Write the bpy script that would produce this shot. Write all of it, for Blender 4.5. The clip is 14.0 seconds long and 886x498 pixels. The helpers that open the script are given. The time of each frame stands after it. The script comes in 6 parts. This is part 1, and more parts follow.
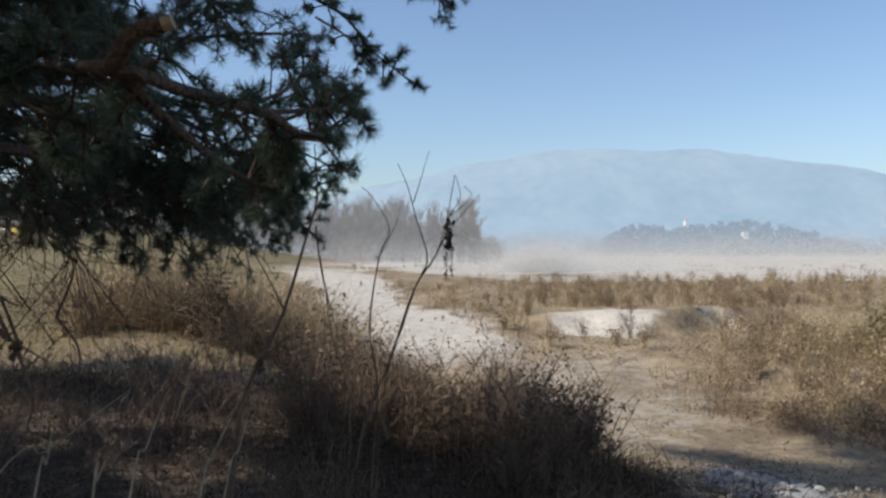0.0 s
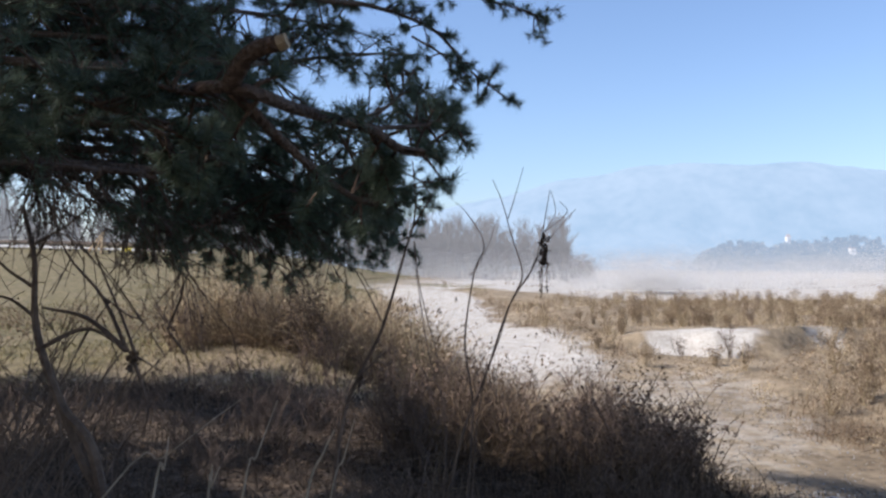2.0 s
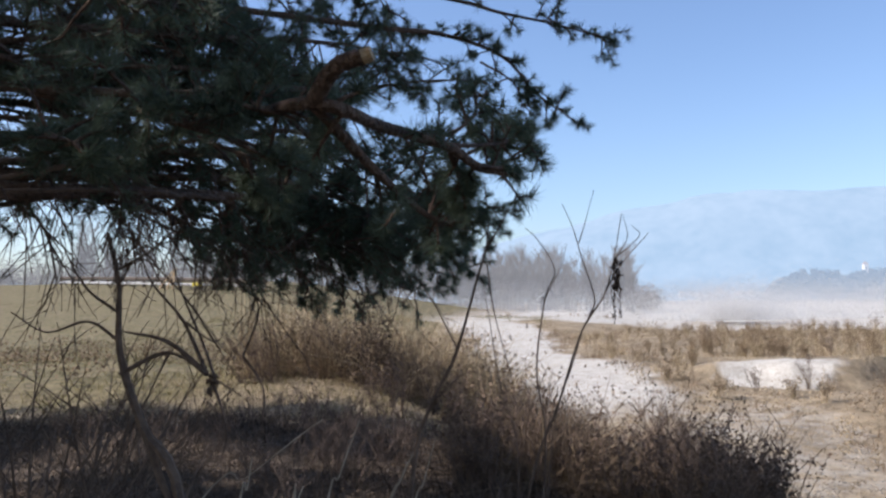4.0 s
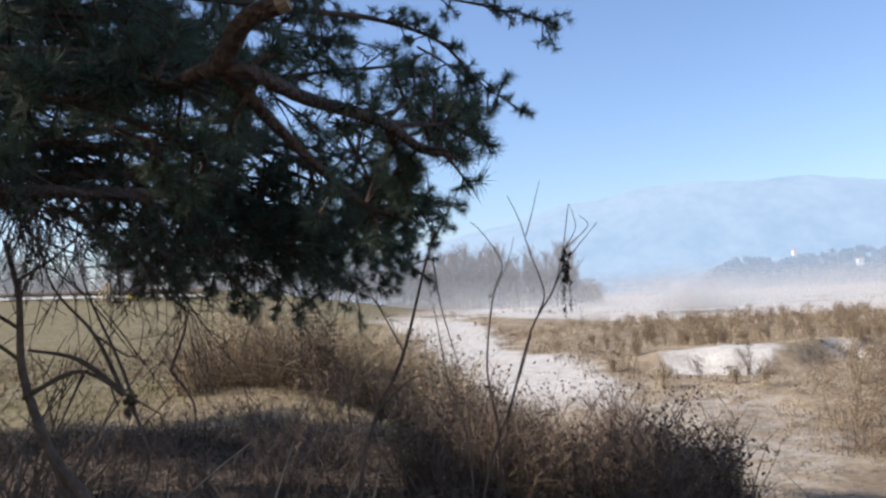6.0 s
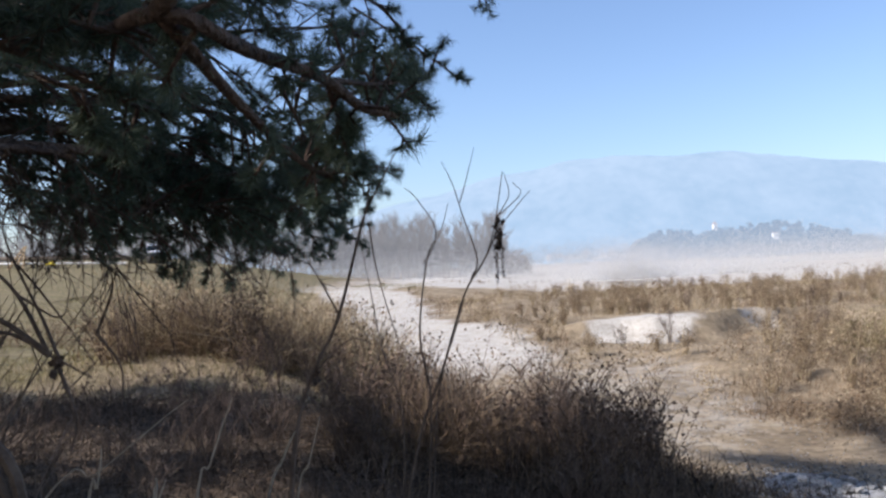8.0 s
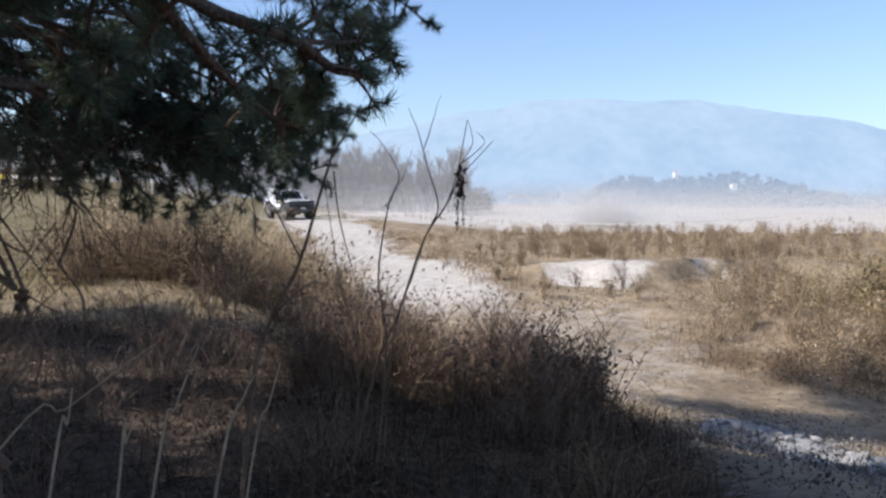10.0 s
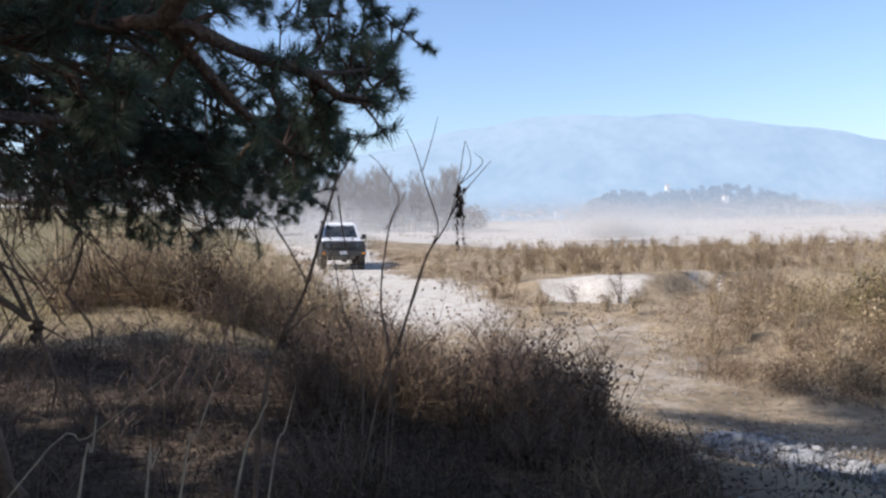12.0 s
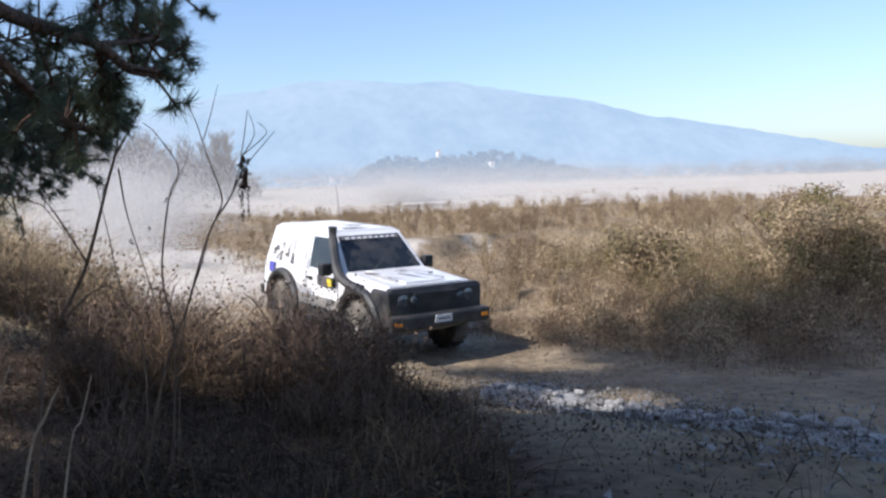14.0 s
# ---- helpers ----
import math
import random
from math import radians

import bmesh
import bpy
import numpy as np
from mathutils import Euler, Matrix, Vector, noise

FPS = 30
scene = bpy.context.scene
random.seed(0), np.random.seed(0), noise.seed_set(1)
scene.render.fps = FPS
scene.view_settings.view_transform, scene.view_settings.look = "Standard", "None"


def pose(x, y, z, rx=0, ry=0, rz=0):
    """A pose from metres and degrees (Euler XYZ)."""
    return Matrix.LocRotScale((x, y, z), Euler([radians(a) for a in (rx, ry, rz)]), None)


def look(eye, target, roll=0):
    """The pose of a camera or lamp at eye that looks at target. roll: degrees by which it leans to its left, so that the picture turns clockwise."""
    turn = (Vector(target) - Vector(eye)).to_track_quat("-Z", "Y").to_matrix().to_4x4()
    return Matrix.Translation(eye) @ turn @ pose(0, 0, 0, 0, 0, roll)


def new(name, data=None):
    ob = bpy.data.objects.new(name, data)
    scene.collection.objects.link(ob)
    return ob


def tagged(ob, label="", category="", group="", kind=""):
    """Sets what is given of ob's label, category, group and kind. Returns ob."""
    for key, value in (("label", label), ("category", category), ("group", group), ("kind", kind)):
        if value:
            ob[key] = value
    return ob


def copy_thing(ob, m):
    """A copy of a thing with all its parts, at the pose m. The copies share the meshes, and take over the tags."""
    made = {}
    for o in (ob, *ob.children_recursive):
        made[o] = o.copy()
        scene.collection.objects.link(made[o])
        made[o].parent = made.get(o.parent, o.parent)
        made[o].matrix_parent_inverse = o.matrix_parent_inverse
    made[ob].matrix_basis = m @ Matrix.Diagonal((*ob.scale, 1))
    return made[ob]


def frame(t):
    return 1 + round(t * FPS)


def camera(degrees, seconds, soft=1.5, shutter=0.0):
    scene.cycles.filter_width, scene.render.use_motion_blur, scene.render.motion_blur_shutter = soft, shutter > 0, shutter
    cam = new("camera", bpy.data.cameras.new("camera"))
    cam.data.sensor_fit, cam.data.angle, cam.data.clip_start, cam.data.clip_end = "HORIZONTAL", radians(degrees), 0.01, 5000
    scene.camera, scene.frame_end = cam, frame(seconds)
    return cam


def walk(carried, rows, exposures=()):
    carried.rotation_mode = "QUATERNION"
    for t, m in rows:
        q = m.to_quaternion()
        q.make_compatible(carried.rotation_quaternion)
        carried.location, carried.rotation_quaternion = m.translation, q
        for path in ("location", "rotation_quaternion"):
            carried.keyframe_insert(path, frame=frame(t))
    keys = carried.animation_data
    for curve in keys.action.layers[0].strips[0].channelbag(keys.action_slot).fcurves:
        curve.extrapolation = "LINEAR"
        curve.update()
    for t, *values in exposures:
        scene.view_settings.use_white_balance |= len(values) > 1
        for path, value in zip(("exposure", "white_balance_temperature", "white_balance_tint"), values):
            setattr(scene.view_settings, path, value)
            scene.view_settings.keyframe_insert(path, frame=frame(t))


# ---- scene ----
cam = camera(58.0, 14.0, soft=2.5, shutter=0.0)
PATH = [
    (0, (0.175, 0.715, 2.364), (0.176, 2.715, 2.372), -0.1),
    (0.5, (0.177, 0.705, 2.375), (0.138, 2.704, 2.392), 0.7),
    (1, (0.178, 0.7, 2.363), (0.081, 2.698, 2.394), 0.1),
    (1.5, (0.168, 0.716, 2.359), (0.01, 2.709, 2.415), -0.7),
    (2, (0.147, 0.718, 2.354), (-0.076, 2.704, 2.407), -0.2),
    (2.5, (0.137, 0.722, 2.347), (-0.148, 2.7, 2.435), -0.7),
    (3, (0.134, 0.729, 2.344), (-0.187, 2.702, 2.392), 0.1),
    (3.5, (0.121, 0.714, 2.326), (-0.257, 2.674, 2.46), -0.7),
    (6, (0.067, 0.944, 2.316), (-0.167, 2.926, 2.448), -3.1),
    (6.5, (0.072, 0.923, 2.299), (-0.006, 2.92, 2.372), -2.3),
    (7, (0.067, 0.923, 2.285), (-0.019, 2.921, 2.341), -2.3),
    (9.5, (0.03, 0.96, 2.337), (0.053, 2.959, 2.279), -1.9),
    (10, (0.053, 0.851, 2.354), (0.082, 2.847, 2.237), 0.3),
    (10.5, (0.031, 0.818, 2.368), (0.029, 2.816, 2.29), 0.8),
    (11, (0.031, 0.816, 2.369), (0.045, 2.815, 2.296), 0.0),
    (11.5, (0.022, 0.822, 2.368), (0.06, 2.82, 2.299), -0.5),
    (12, (0.018, 0.811, 2.363), (0.061, 2.81, 2.293), -1.1),
    (12.5, (0.017, 0.811, 2.369), (0.072, 2.808, 2.287), -1.2),
    (13, (0.014, 0.802, 2.372), (0.115, 2.798, 2.301), -0.8),
    (13.5, (-0.029, 0.803, 2.372), (0.219, 2.786, 2.301), -1.4),
    (14, (-0.048, 0.771, 2.385), (0.537, 2.676, 2.217), -1.8),
]
walk(cam, [(t, look(eye, target, roll)) for t, eye, target, roll in PATH],
     [(0, 0.12, 6300, 10), (0.3, 0.17, 6250, 10), (0.8, 0.43, 6000, 15), (14, 0.43, 6000, 15)])

# ---- world, sun ----
SUN_EL, SUN_AZ = radians(42), (-0.95, -0.31)
world = bpy.data.worlds.new("sky")
scene.world = world
world.use_nodes = True
wn = world.node_tree
sky = wn.nodes.new("ShaderNodeTexSky")
sky.sky_type, sky.sun_disc = "NISHITA", False
sky.sun_elevation, sky.sun_rotation = SUN_EL, math.atan2(SUN_AZ[0], SUN_AZ[1])
sky.air_density, sky.dust_density, sky.ozone_density = 1.0, 1.4, 2.4
wn.links.new(sky.outputs[0], wn.nodes["Background"].inputs[0])
wn.nodes["Background"].inputs[1].default_value = 0.145
sun = new("sun", bpy.data.lights.new("sun", "SUN"))
sun.data.energy, sun.data.angle, sun.data.color = 5.0, radians(0.6), (1.0, 0.93, 0.82)
sun.matrix_world = look((0, 0, 30), Vector((0, 0, 30)) - Vector((SUN_AZ[0] * math.cos(SUN_EL), SUN_AZ[1] * math.cos(SUN_EL), math.sin(SUN_EL))))

# ---- materials ----
def material(name, low, high, rough=0.9, scale=6.0, fine=60.0, bump=0.3, metal=0.0, island=0.0, per_object=0.0, through_light=0.0, spec=0.3):
    """A two-scale noise material between two base colours; island and per_object vary it piece by piece."""
    m = bpy.data.materials.new(name)
    m.use_nodes = True
    t = m.node_tree
    n, l = t.nodes, t.links
    b = n["Principled BSDF"]
    geo = n.new("ShaderNodeNewGeometry")
    co = n.new("ShaderNodeTexCoord")
    big, small = n.new("ShaderNodeTexNoise"), n.new("ShaderNodeTexNoise")
    big.inputs["Scale"].default_value, small.inputs["Scale"].default_value = scale, fine
    big.inputs["Detail"].default_value = 5
    l.new(co.outputs["Object"], big.inputs["Vector"])
    l.new(co.outputs["Object"], small.inputs["Vector"])
    add = n.new("ShaderNodeMath")
    add.operation = "MULTIPLY_ADD"
    l.new(small.outputs[0], add.inputs[0])
    add.inputs[1].default_value = 0.6
    l.new(big.outputs[0], add.inputs[2])
    value = add.outputs[0]
    for amount, source in ((island, "island"), (per_object, "object")):
        if amount:
            more = n.new("ShaderNodeMath")
            more.operation = "MULTIPLY_ADD"
            if source == "island":
                l.new(geo.outputs["Random Per Island"], more.inputs[0])
            else:
                l.new(n.new("ShaderNodeObjectInfo").outputs["Random"], more.inputs[0])
            more.inputs[1].default_value = amount
            l.new(value, more.inputs[2])
            shift = n.new("ShaderNodeMath")
            shift.operation = "SUBTRACT"
            l.new(more.outputs[0], shift.inputs[0])
            shift.inputs[1].default_value = amount / 2
            value = shift.outputs[0]
    ramp = n.new("ShaderNodeValToRGB")
    ramp.color_ramp.elements[0].position, ramp.color_ramp.elements[1].position = 0.5, 1.1 - 0.1
    ramp.color_ramp.elements[0].color, ramp.color_ramp.elements[1].color = (*low, 1), (*high, 1)
    l.new(value, ramp.inputs[0])
    l.new(ramp.outputs[0], b.inputs["Base Color"])
    b.inputs["Roughness"].default_value, b.inputs["Metallic"].default_value = rough, metal
    b.inputs["Specular IOR Level"].default_value = spec
    if bump:
        bp = n.new("ShaderNodeBump")
        bp.inputs["Strength"].default_value, bp.inputs["Distance"].default_value = bump, 0.02
        l.new(small.outputs[0], bp.inputs["Height"])
        l.new(bp.outputs[0], b.inputs["Normal"])
    if through_light:
        tr, mix = n.new("ShaderNodeBsdfTranslucent"), n.new("ShaderNodeMixShader")
        l.new(ramp.outputs[0], tr.inputs[0])
        mix.inputs[0].default_value = through_light
        l.new(b.outputs[0], mix.inputs[1])
        l.new(tr.outputs[0], mix.inputs[2])
        l.new(mix.outputs[0], n["Material Output"].inputs[0])
    return m


NEEDLES = material("pine_needles", (0.06, 0.078, 0.052), (0.15, 0.185, 0.12), 0.5, 3, 30, 0, island=0.5, through_light=0.4)
BARK = material("pine_bark", (0.055, 0.04, 0.03), (0.17, 0.11, 0.078), 0.95, 9, 70, 1.0)
CUT_WOOD = material("cut_wood", (0.3, 0.2, 0.11), (0.5, 0.37, 0.22), 0.9, 8, 90, 0.5)
TWIG = material("bare_twig", (0.06, 0.042, 0.033), (0.19, 0.135, 0.1), 0.9, 8, 60, 0.4, island=0.3)
STRAW = material("dry_straw", (0.2, 0.15, 0.085), (0.52, 0.41, 0.26), 0.85, 1.3, 40, 0, island=0.7, through_light=0.25)
BROWN_STRAW = material("brown_straw", (0.085, 0.058, 0.037), (0.27, 0.19, 0.118), 0.9, 1.5, 40, 0, island=0.7, through_light=0.2)
# grey straw, its base lowered to carry the shade of the bank
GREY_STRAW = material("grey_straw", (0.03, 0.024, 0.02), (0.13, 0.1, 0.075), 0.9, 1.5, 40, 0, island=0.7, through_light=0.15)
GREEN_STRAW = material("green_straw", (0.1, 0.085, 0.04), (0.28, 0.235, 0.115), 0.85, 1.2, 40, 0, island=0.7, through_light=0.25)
# brown straw over again, with shade put into a darker base
SHADED_STRAW = material("shaded_straw", (0.032, 0.023, 0.017), (0.14, 0.1, 0.07), 0.9, 1.5, 40, 0, island=0.7, through_light=0.15)
PALE_STALK = material("pale_stalk", (0.2, 0.16, 0.12), (0.42, 0.35, 0.27), 0.8, 10, 60, 0.3)
DEAD_LEAF = material("dead_leaf", (0.05, 0.036, 0.028), (0.15, 0.1, 0.07), 0.9, 12, 50, 0.3, island=0.4)
SOIL = material("soil", (0.09, 0.07, 0.05), (0.33, 0.27, 0.19), 0.95, 0.8, 14, 0.8)
GRAVEL = material("gravel", (0.12, 0.118, 0.113), (0.34, 0.331, 0.314), 0.9, 3, 50, 0.8, island=0.5)


# ---- mesh tools ----
def link_mesh(name, bm, mat, parent=None, label=""):
    me = bpy.data.meshes.new(name)
    bm.to_mesh(me)
    bm.free()
    ob = new(name, me)
    for k in (mat if isinstance(mat, (list, tuple)) else [mat]):
        me.materials.append(k)
    if parent:
        ob.parent = parent
    if label:
        ob["label"] = label
    return ob


def part(name, bm, mat, parent, label=""):
    return link_mesh(name, bm, mat, parent, label)


def soup(name, verts, faces, mat, parent=None, label=""):
    """One mesh from computed vertices and faces."""
    me = bpy.data.meshes.new(name)
    me.from_pydata(verts, [], faces)
    ob = new(name, me)
    me.materials.append(mat)
    if parent:
        ob.parent = parent
    if label:
        ob["label"] = label
    return ob


def thing(name, label, category, at=None, group="", kind=""):
    ob = new(name)
    if at is not None:
        ob.matrix_basis = at
    return tagged(ob, label, category, group, kind)


def smooth(points, steps=4):
    """Catmull-Rom through the points."""
    p = [Vector(q) for q in points]
    p = [p[0] * 2 - p[1]] + p + [p[-1] * 2 - p[-2]]
    out = []
    for i in range(1, len(p) - 2):
        for k in range(steps):
            u = k / steps
            a, b, c, d = p[i - 1], p[i], p[i + 1], p[i + 2]
            out.append(0.5 * (2 * b + (c - a) * u + (2 * a - 5 * b + 4 * c - d) * u * u + (3 * b - a - 3 * c + d) * u ** 3))
    return out + [p[-2]]


def tube(verts, faces, pts, r0, r1, sides=6, cap=True):
    """A tapered tube along pts, added to verts and faces."""
    n, base = len(pts), len(verts)
    up = Vector((0.31, 0.17, 0.93))
    for i, p in enumerate(pts):
        d = (pts[min(i + 1, n - 1)] - pts[max(i - 1, 0)]).normalized()
        a = d.cross(up)
        a = a.normalized() if a.length > 1e-4 else Vector((1, 0, 0))
        b = d.cross(a)
        r = r0 + (r1 - r0) * i / (n - 1)
        for k in range(sides):
            w = 2 * math.pi * k / sides
            verts.append(p + a * (r * math.cos(w)) + b * (r * math.sin(w)))
    for i in range(n - 1):
        for k in range(sides):
            q = (k + 1) % sides
            faces.append((base + i * sides + k, base + i * sides + q, base + (i + 1) * sides + q, base + (i + 1) * sides + k))
    if cap:
        faces.append(tuple(base + (n - 1) * sides + k for k in range(sides)))
        faces.append(tuple(base + k for k in reversed(range(sides))))


def bump_noise(x, y, s, seed=0.0):
    return noise.noise(Vector((x * s, y * s, seed)))


def ease(a, b, v):
    u = min(1.0, max(0.0, (v - a) / (b - a)))
    return u * u * (3 - 2 * u)

# ---- ground ----
# heights along y: the track's side, stepping down off the embankment, and the lower rough field
RISE_TRACK = [(-60, 0.0), (7, -0.1), (12, -0.33), (15, -0.3), (18, -0.05), (21.5, 0.15), (25, 0.38), (31, 0.42), (36, 0.47), (41, 0.57), (43, 0.68), (47, 1.05), (60, 1.15), (100, 1.0), (200, 0.6), (400, 0.2), (700, 0.0)]
RISE_FIELD = [(-60, 0.0), (7, -0.1), (12, -0.33), (15, -0.3), (18, -0.05), (21.5, 0.15), (25, 0.55), (31, 0.6), (36, 0.7), (47, 0.6), (60, 0.55), (100, 0.5), (200, 0.4), (400, 0.2), (700, 0.0)]
# The middle of the sandy track, from the embankment down to the camera and away to the right.
TRACK = [(-86, 190), (-62, 135), (-47, 101), (-30, 80), (-14.6, 63), (-9.2, 53), (-5.9, 46), (-4.4, 41), (-3.9, 37), (-2.9, 31), (-1.6, 26), (0.3, 19.3), (2.6, 14.4), (3.9, 11.9), (4.9, 9.6), (5.5, 7.6), (6.0, 5.4), (6.7, 2.0), (7.6, -2), (9.5, -9)]
track_line = smooth([(x, y, 0) for x, y in TRACK], 6)


def lerp_table(table, v):
    for (a, p), (b, q) in zip(table, table[1:]):
        if v <= b:
            return p + (q - p) * max(0.0, (v - a) / (b - a))
    return table[-1][1]


def track_distance(x, y):
    if y > 200 or y < -9:
        return 99.0
    best = 99.0
    for a, b in zip(track_line, track_line[1:]):
        ab = b.xy - a.xy
        u = min(1.0, max(0.0, (Vector((x, y)) - a.xy).dot(ab) / ab.length_squared))
        best = min(best, (a.xy + ab * u - Vector((x, y))).length)
    return best


def height(x, y, rough=True):
    """The lie of the land in metres."""
    s = x / max(y, 12.0)
    z, field = lerp_table(RISE_TRACK, y), lerp_table(RISE_FIELD, y)
    z += (field - z) * ease(-3, 3 + 0.05 * y, x)
    z += 4.7 * ease(42, 105, y) * ease(0.06, 0.46, -s) * (1 - ease(250, 900, y))
    bank = 0.85 * (1 - ease(6.8, 12.2, y + 0.9 * x + 0.7 * min(x, 0.0))) * (1 - ease(13, 20, y + 0.3 * x))
    z += bank + 0.25 * ease(0.5, 3, -x) * ease(4, 9, y) * (1 - ease(14.5, 21, y))
    z += 0.26 * ease(0.3, 2.5, -x) * ease(11, 14.2, y) * (1 - ease(15.5, 22, y))
    # the rough ground right of the track stands higher than the wheel ruts
    z += 0.35 * ease(2.0, 6.0, x - 0.62 * max(0.0, 21 - y)) * ease(8, 13, y) * (1 - ease(17, 21.5, y))
    # a steep sandy scarp between the track and the field
    brow = 22.7 + 0.5 * bump_noise(x, 3.0, 0.5, 9.0) + 0.25 * bump_noise(x, 3.0, 1.9, 4.0) + 1.6 * ease(6.5, 8.5, x)
    side = ease(1.6, 3.4, x) * (1 - ease(10, 14, x))
    face = ease(brow - 0.45, brow + 0.35, y)
    z += 0.62 * side * (face - ease(20, 27, y))
    if rough:
        z += 0.22 * side * face * (1 - face) * 4 * bump_noise(x, y, 2.2, 11.0)
        z += 0.10 * bump_noise(x, y, 0.35) + 0.035 * bump_noise(x, y, 1.7, 3.0)
        z += 0.25 * bump_noise(x, y, 0.06, 7.0) * ease(30, 60, y)
    return z


def spaced(lo, hi, fine_lo, fine_hi, step, grow):
    """Coordinates that are fine between fine_lo and fine_hi and widen outside."""
    mid = list(np.arange(fine_lo, fine_hi + step / 2, step))
    d, v = step, mid[-1]
    while v < hi:
        d *= grow
        v += d
        mid.append(min(v, hi))
    d, v = step, mid[0]
    while v > lo:
        d *= grow
        v -= d
        mid.insert(0, max(v, lo))
    return mid


def sand_share(x, y):
    """How sandy the surface is: the wheel track, the worn bank, the dry river bed."""
    n = bump_noise(x, y, 0.45, 5.0) + 0.5 * bump_noise(x, y, 1.6, 6.0)
    v = 0.0
    if -8 < y < 200:
        v = (1 - ease(1.1, 2.7, track_distance(x, y) + 0.9 * n)) * ease(15, 23, y) * (1 - 0.85 * ease(45, 58, y))
    v = max(v, 1 - ease(0.6, 1.15, math.hypot((x - 4.6) / 1.7, (y - 22.8) / 0.95) + 0.55 * n))
    v = max(v, 0.55 * (1 - ease(0.5, 1.2, math.hypot((x - 8.3) / 0.8, (y - 24.4) / 0.8) + 0.3 * n)))
    v = max(v, 0.3 * (1 - ease(0.6, 1.2, math.hypot((x - 3.4) / 2.2, (y - 16.0) / 4.5) + 0.4 * n)))
    if y > 36:
        v = max(v, ease(0, 7, y - 49 + 0.3 * max(x, 0) + 5 * n) * ease(-16, -4, x) * (1 - 0.25 * ease(-0.1, 0.4, bump_noise(x, y, 0.07, 8.0))) * (1 - 0.3 * ease(300, 600, y)))
    return v


def ground_material():
    """Soil, pale sand and thin green, blended by what lies on the surface."""
    m = bpy.data.materials.new("ground")
    m.use_nodes = True
    t = m.node_tree
    n, l = t.nodes, t.links
    b = n["Principled BSDF"]
    b.inputs["Roughness"].default_value, b.inputs["Specular IOR Level"].default_value = 0.95, 0.15
    co = n.new("ShaderNodeTexCoord")

    def tex(scale, detail=6):
        k = n.new("ShaderNodeTexNoise")
        k.inputs["Scale"].default_value, k.inputs["Detail"].default_value = scale, detail
        l.new(co.outputs["Object"], k.inputs["Vector"])
        return k.outputs[0]

    def ramp(source, low, high, lo=0.35, hi=0.68):
        r = n.new("ShaderNodeValToRGB")
        e = r.color_ramp.elements
        e[0].position, e[1].position, e[0].color, e[1].color = lo, hi, (*low, 1), (*high, 1)
        l.new(source, r.inputs[0])
        return r.outputs[0]

    def mix(fac, a, c):
        k = n.new("ShaderNodeMix")
        k.data_type = "RGBA"
        l.new(fac, k.inputs["Factor"])
        l.new(a, k.inputs["A"])
        l.new(c, k.inputs["B"])
        return k.outputs["Result"]

    def share(name, rough):
        """The stored share, broken up by noise at the edge."""
        at, ad, mr = n.new("ShaderNodeAttribute"), n.new("ShaderNodeMath"), n.new("ShaderNodeMapRange")
        at.attribute_name = name
        ad.operation = "MULTIPLY_ADD"
        l.new(tex(rough, 8), ad.inputs[0])
        ad.inputs[1].default_value = 0.9
        l.new(at.outputs["Fac"], ad.inputs[2])
        mr.inputs["From Min"].default_value, mr.inputs["From Max"].default_value = 0.62, 1.15
        l.new(ad.outputs[0], mr.inputs["Value"])
        return mr.outputs[0]

    litter = ramp(tex(7.0), (0.08, 0.058, 0.038), (0.29, 0.22, 0.145))
    earth = ramp(tex(0.9), (0.17, 0.132, 0.085), (0.42, 0.335, 0.22))
    soil = mix(tex(2.2), litter, earth)
    soil = mix(share("green", 1.4), soil, ramp(tex(5.0), (0.07, 0.06, 0.03), (0.2, 0.165, 0.085)))
    soil = mix(share("litter", 1.8), soil, ramp(tex(9.0), (0.045, 0.034, 0.025), (0.17, 0.125, 0.086)))
    sand = mix(tex(1.2), ramp(tex(14.0), (0.29, 0.262, 0.22), (0.5, 0.463, 0.405)), ramp(tex(3.0), (0.35, 0.32, 0.275), (0.57, 0.53, 0.47)))
    l.new(mix(share("sand", 2.4), soil, sand), b.inputs["Base Color"])
    bp, bq = n.new("ShaderNodeBump"), n.new("ShaderNodeBump")
    bp.inputs["Strength"].default_value, bp.inputs["Distance"].default_value = 0.9, 0.05
    bq.inputs["Strength"].default_value, bq.inputs["Distance"].default_value = 0.7, 0.015
    l.new(tex(5.0, 8), bp.inputs["Height"])
    l.new(tex(40.0, 4), bq.inputs["Height"])
    l.new(bp.outputs[0], bq.inputs["Normal"])
    l.new(bq.outputs[0], b.inputs["Normal"])
    return m


def sheet(name, xs, ys, mat):
    verts = [(x, y, height(x, y)) for y in ys for x in xs]
    w = len(xs)
    faces = [(j * w + i, j * w + i + 1, (j + 1) * w + i + 1, (j + 1) * w + i) for j in range(len(ys) - 1) for i in range(w - 1)]
    ob = soup(name, verts, faces, mat)
    ob.data.polygons.foreach_set("use_smooth", [True] * len(faces))
    for key, share in (("sand", sand_share), ("green", lambda x, y: ease(2, 6, -x - 0.1 * y) * ease(10, 13, y) * 0.65), ("litter", lambda x, y: (1 - ease(9.5, 12.2, y + 0.25 * abs(x + 3))) * (1 - ease(0.6, 2.4, x + 0.2 * (y - 8))) * 0.8)):
        ob.data.attributes.new(key, "FLOAT", "POINT").data.foreach_set("value", [share(x, y) for x, y, _ in verts])
    return ob


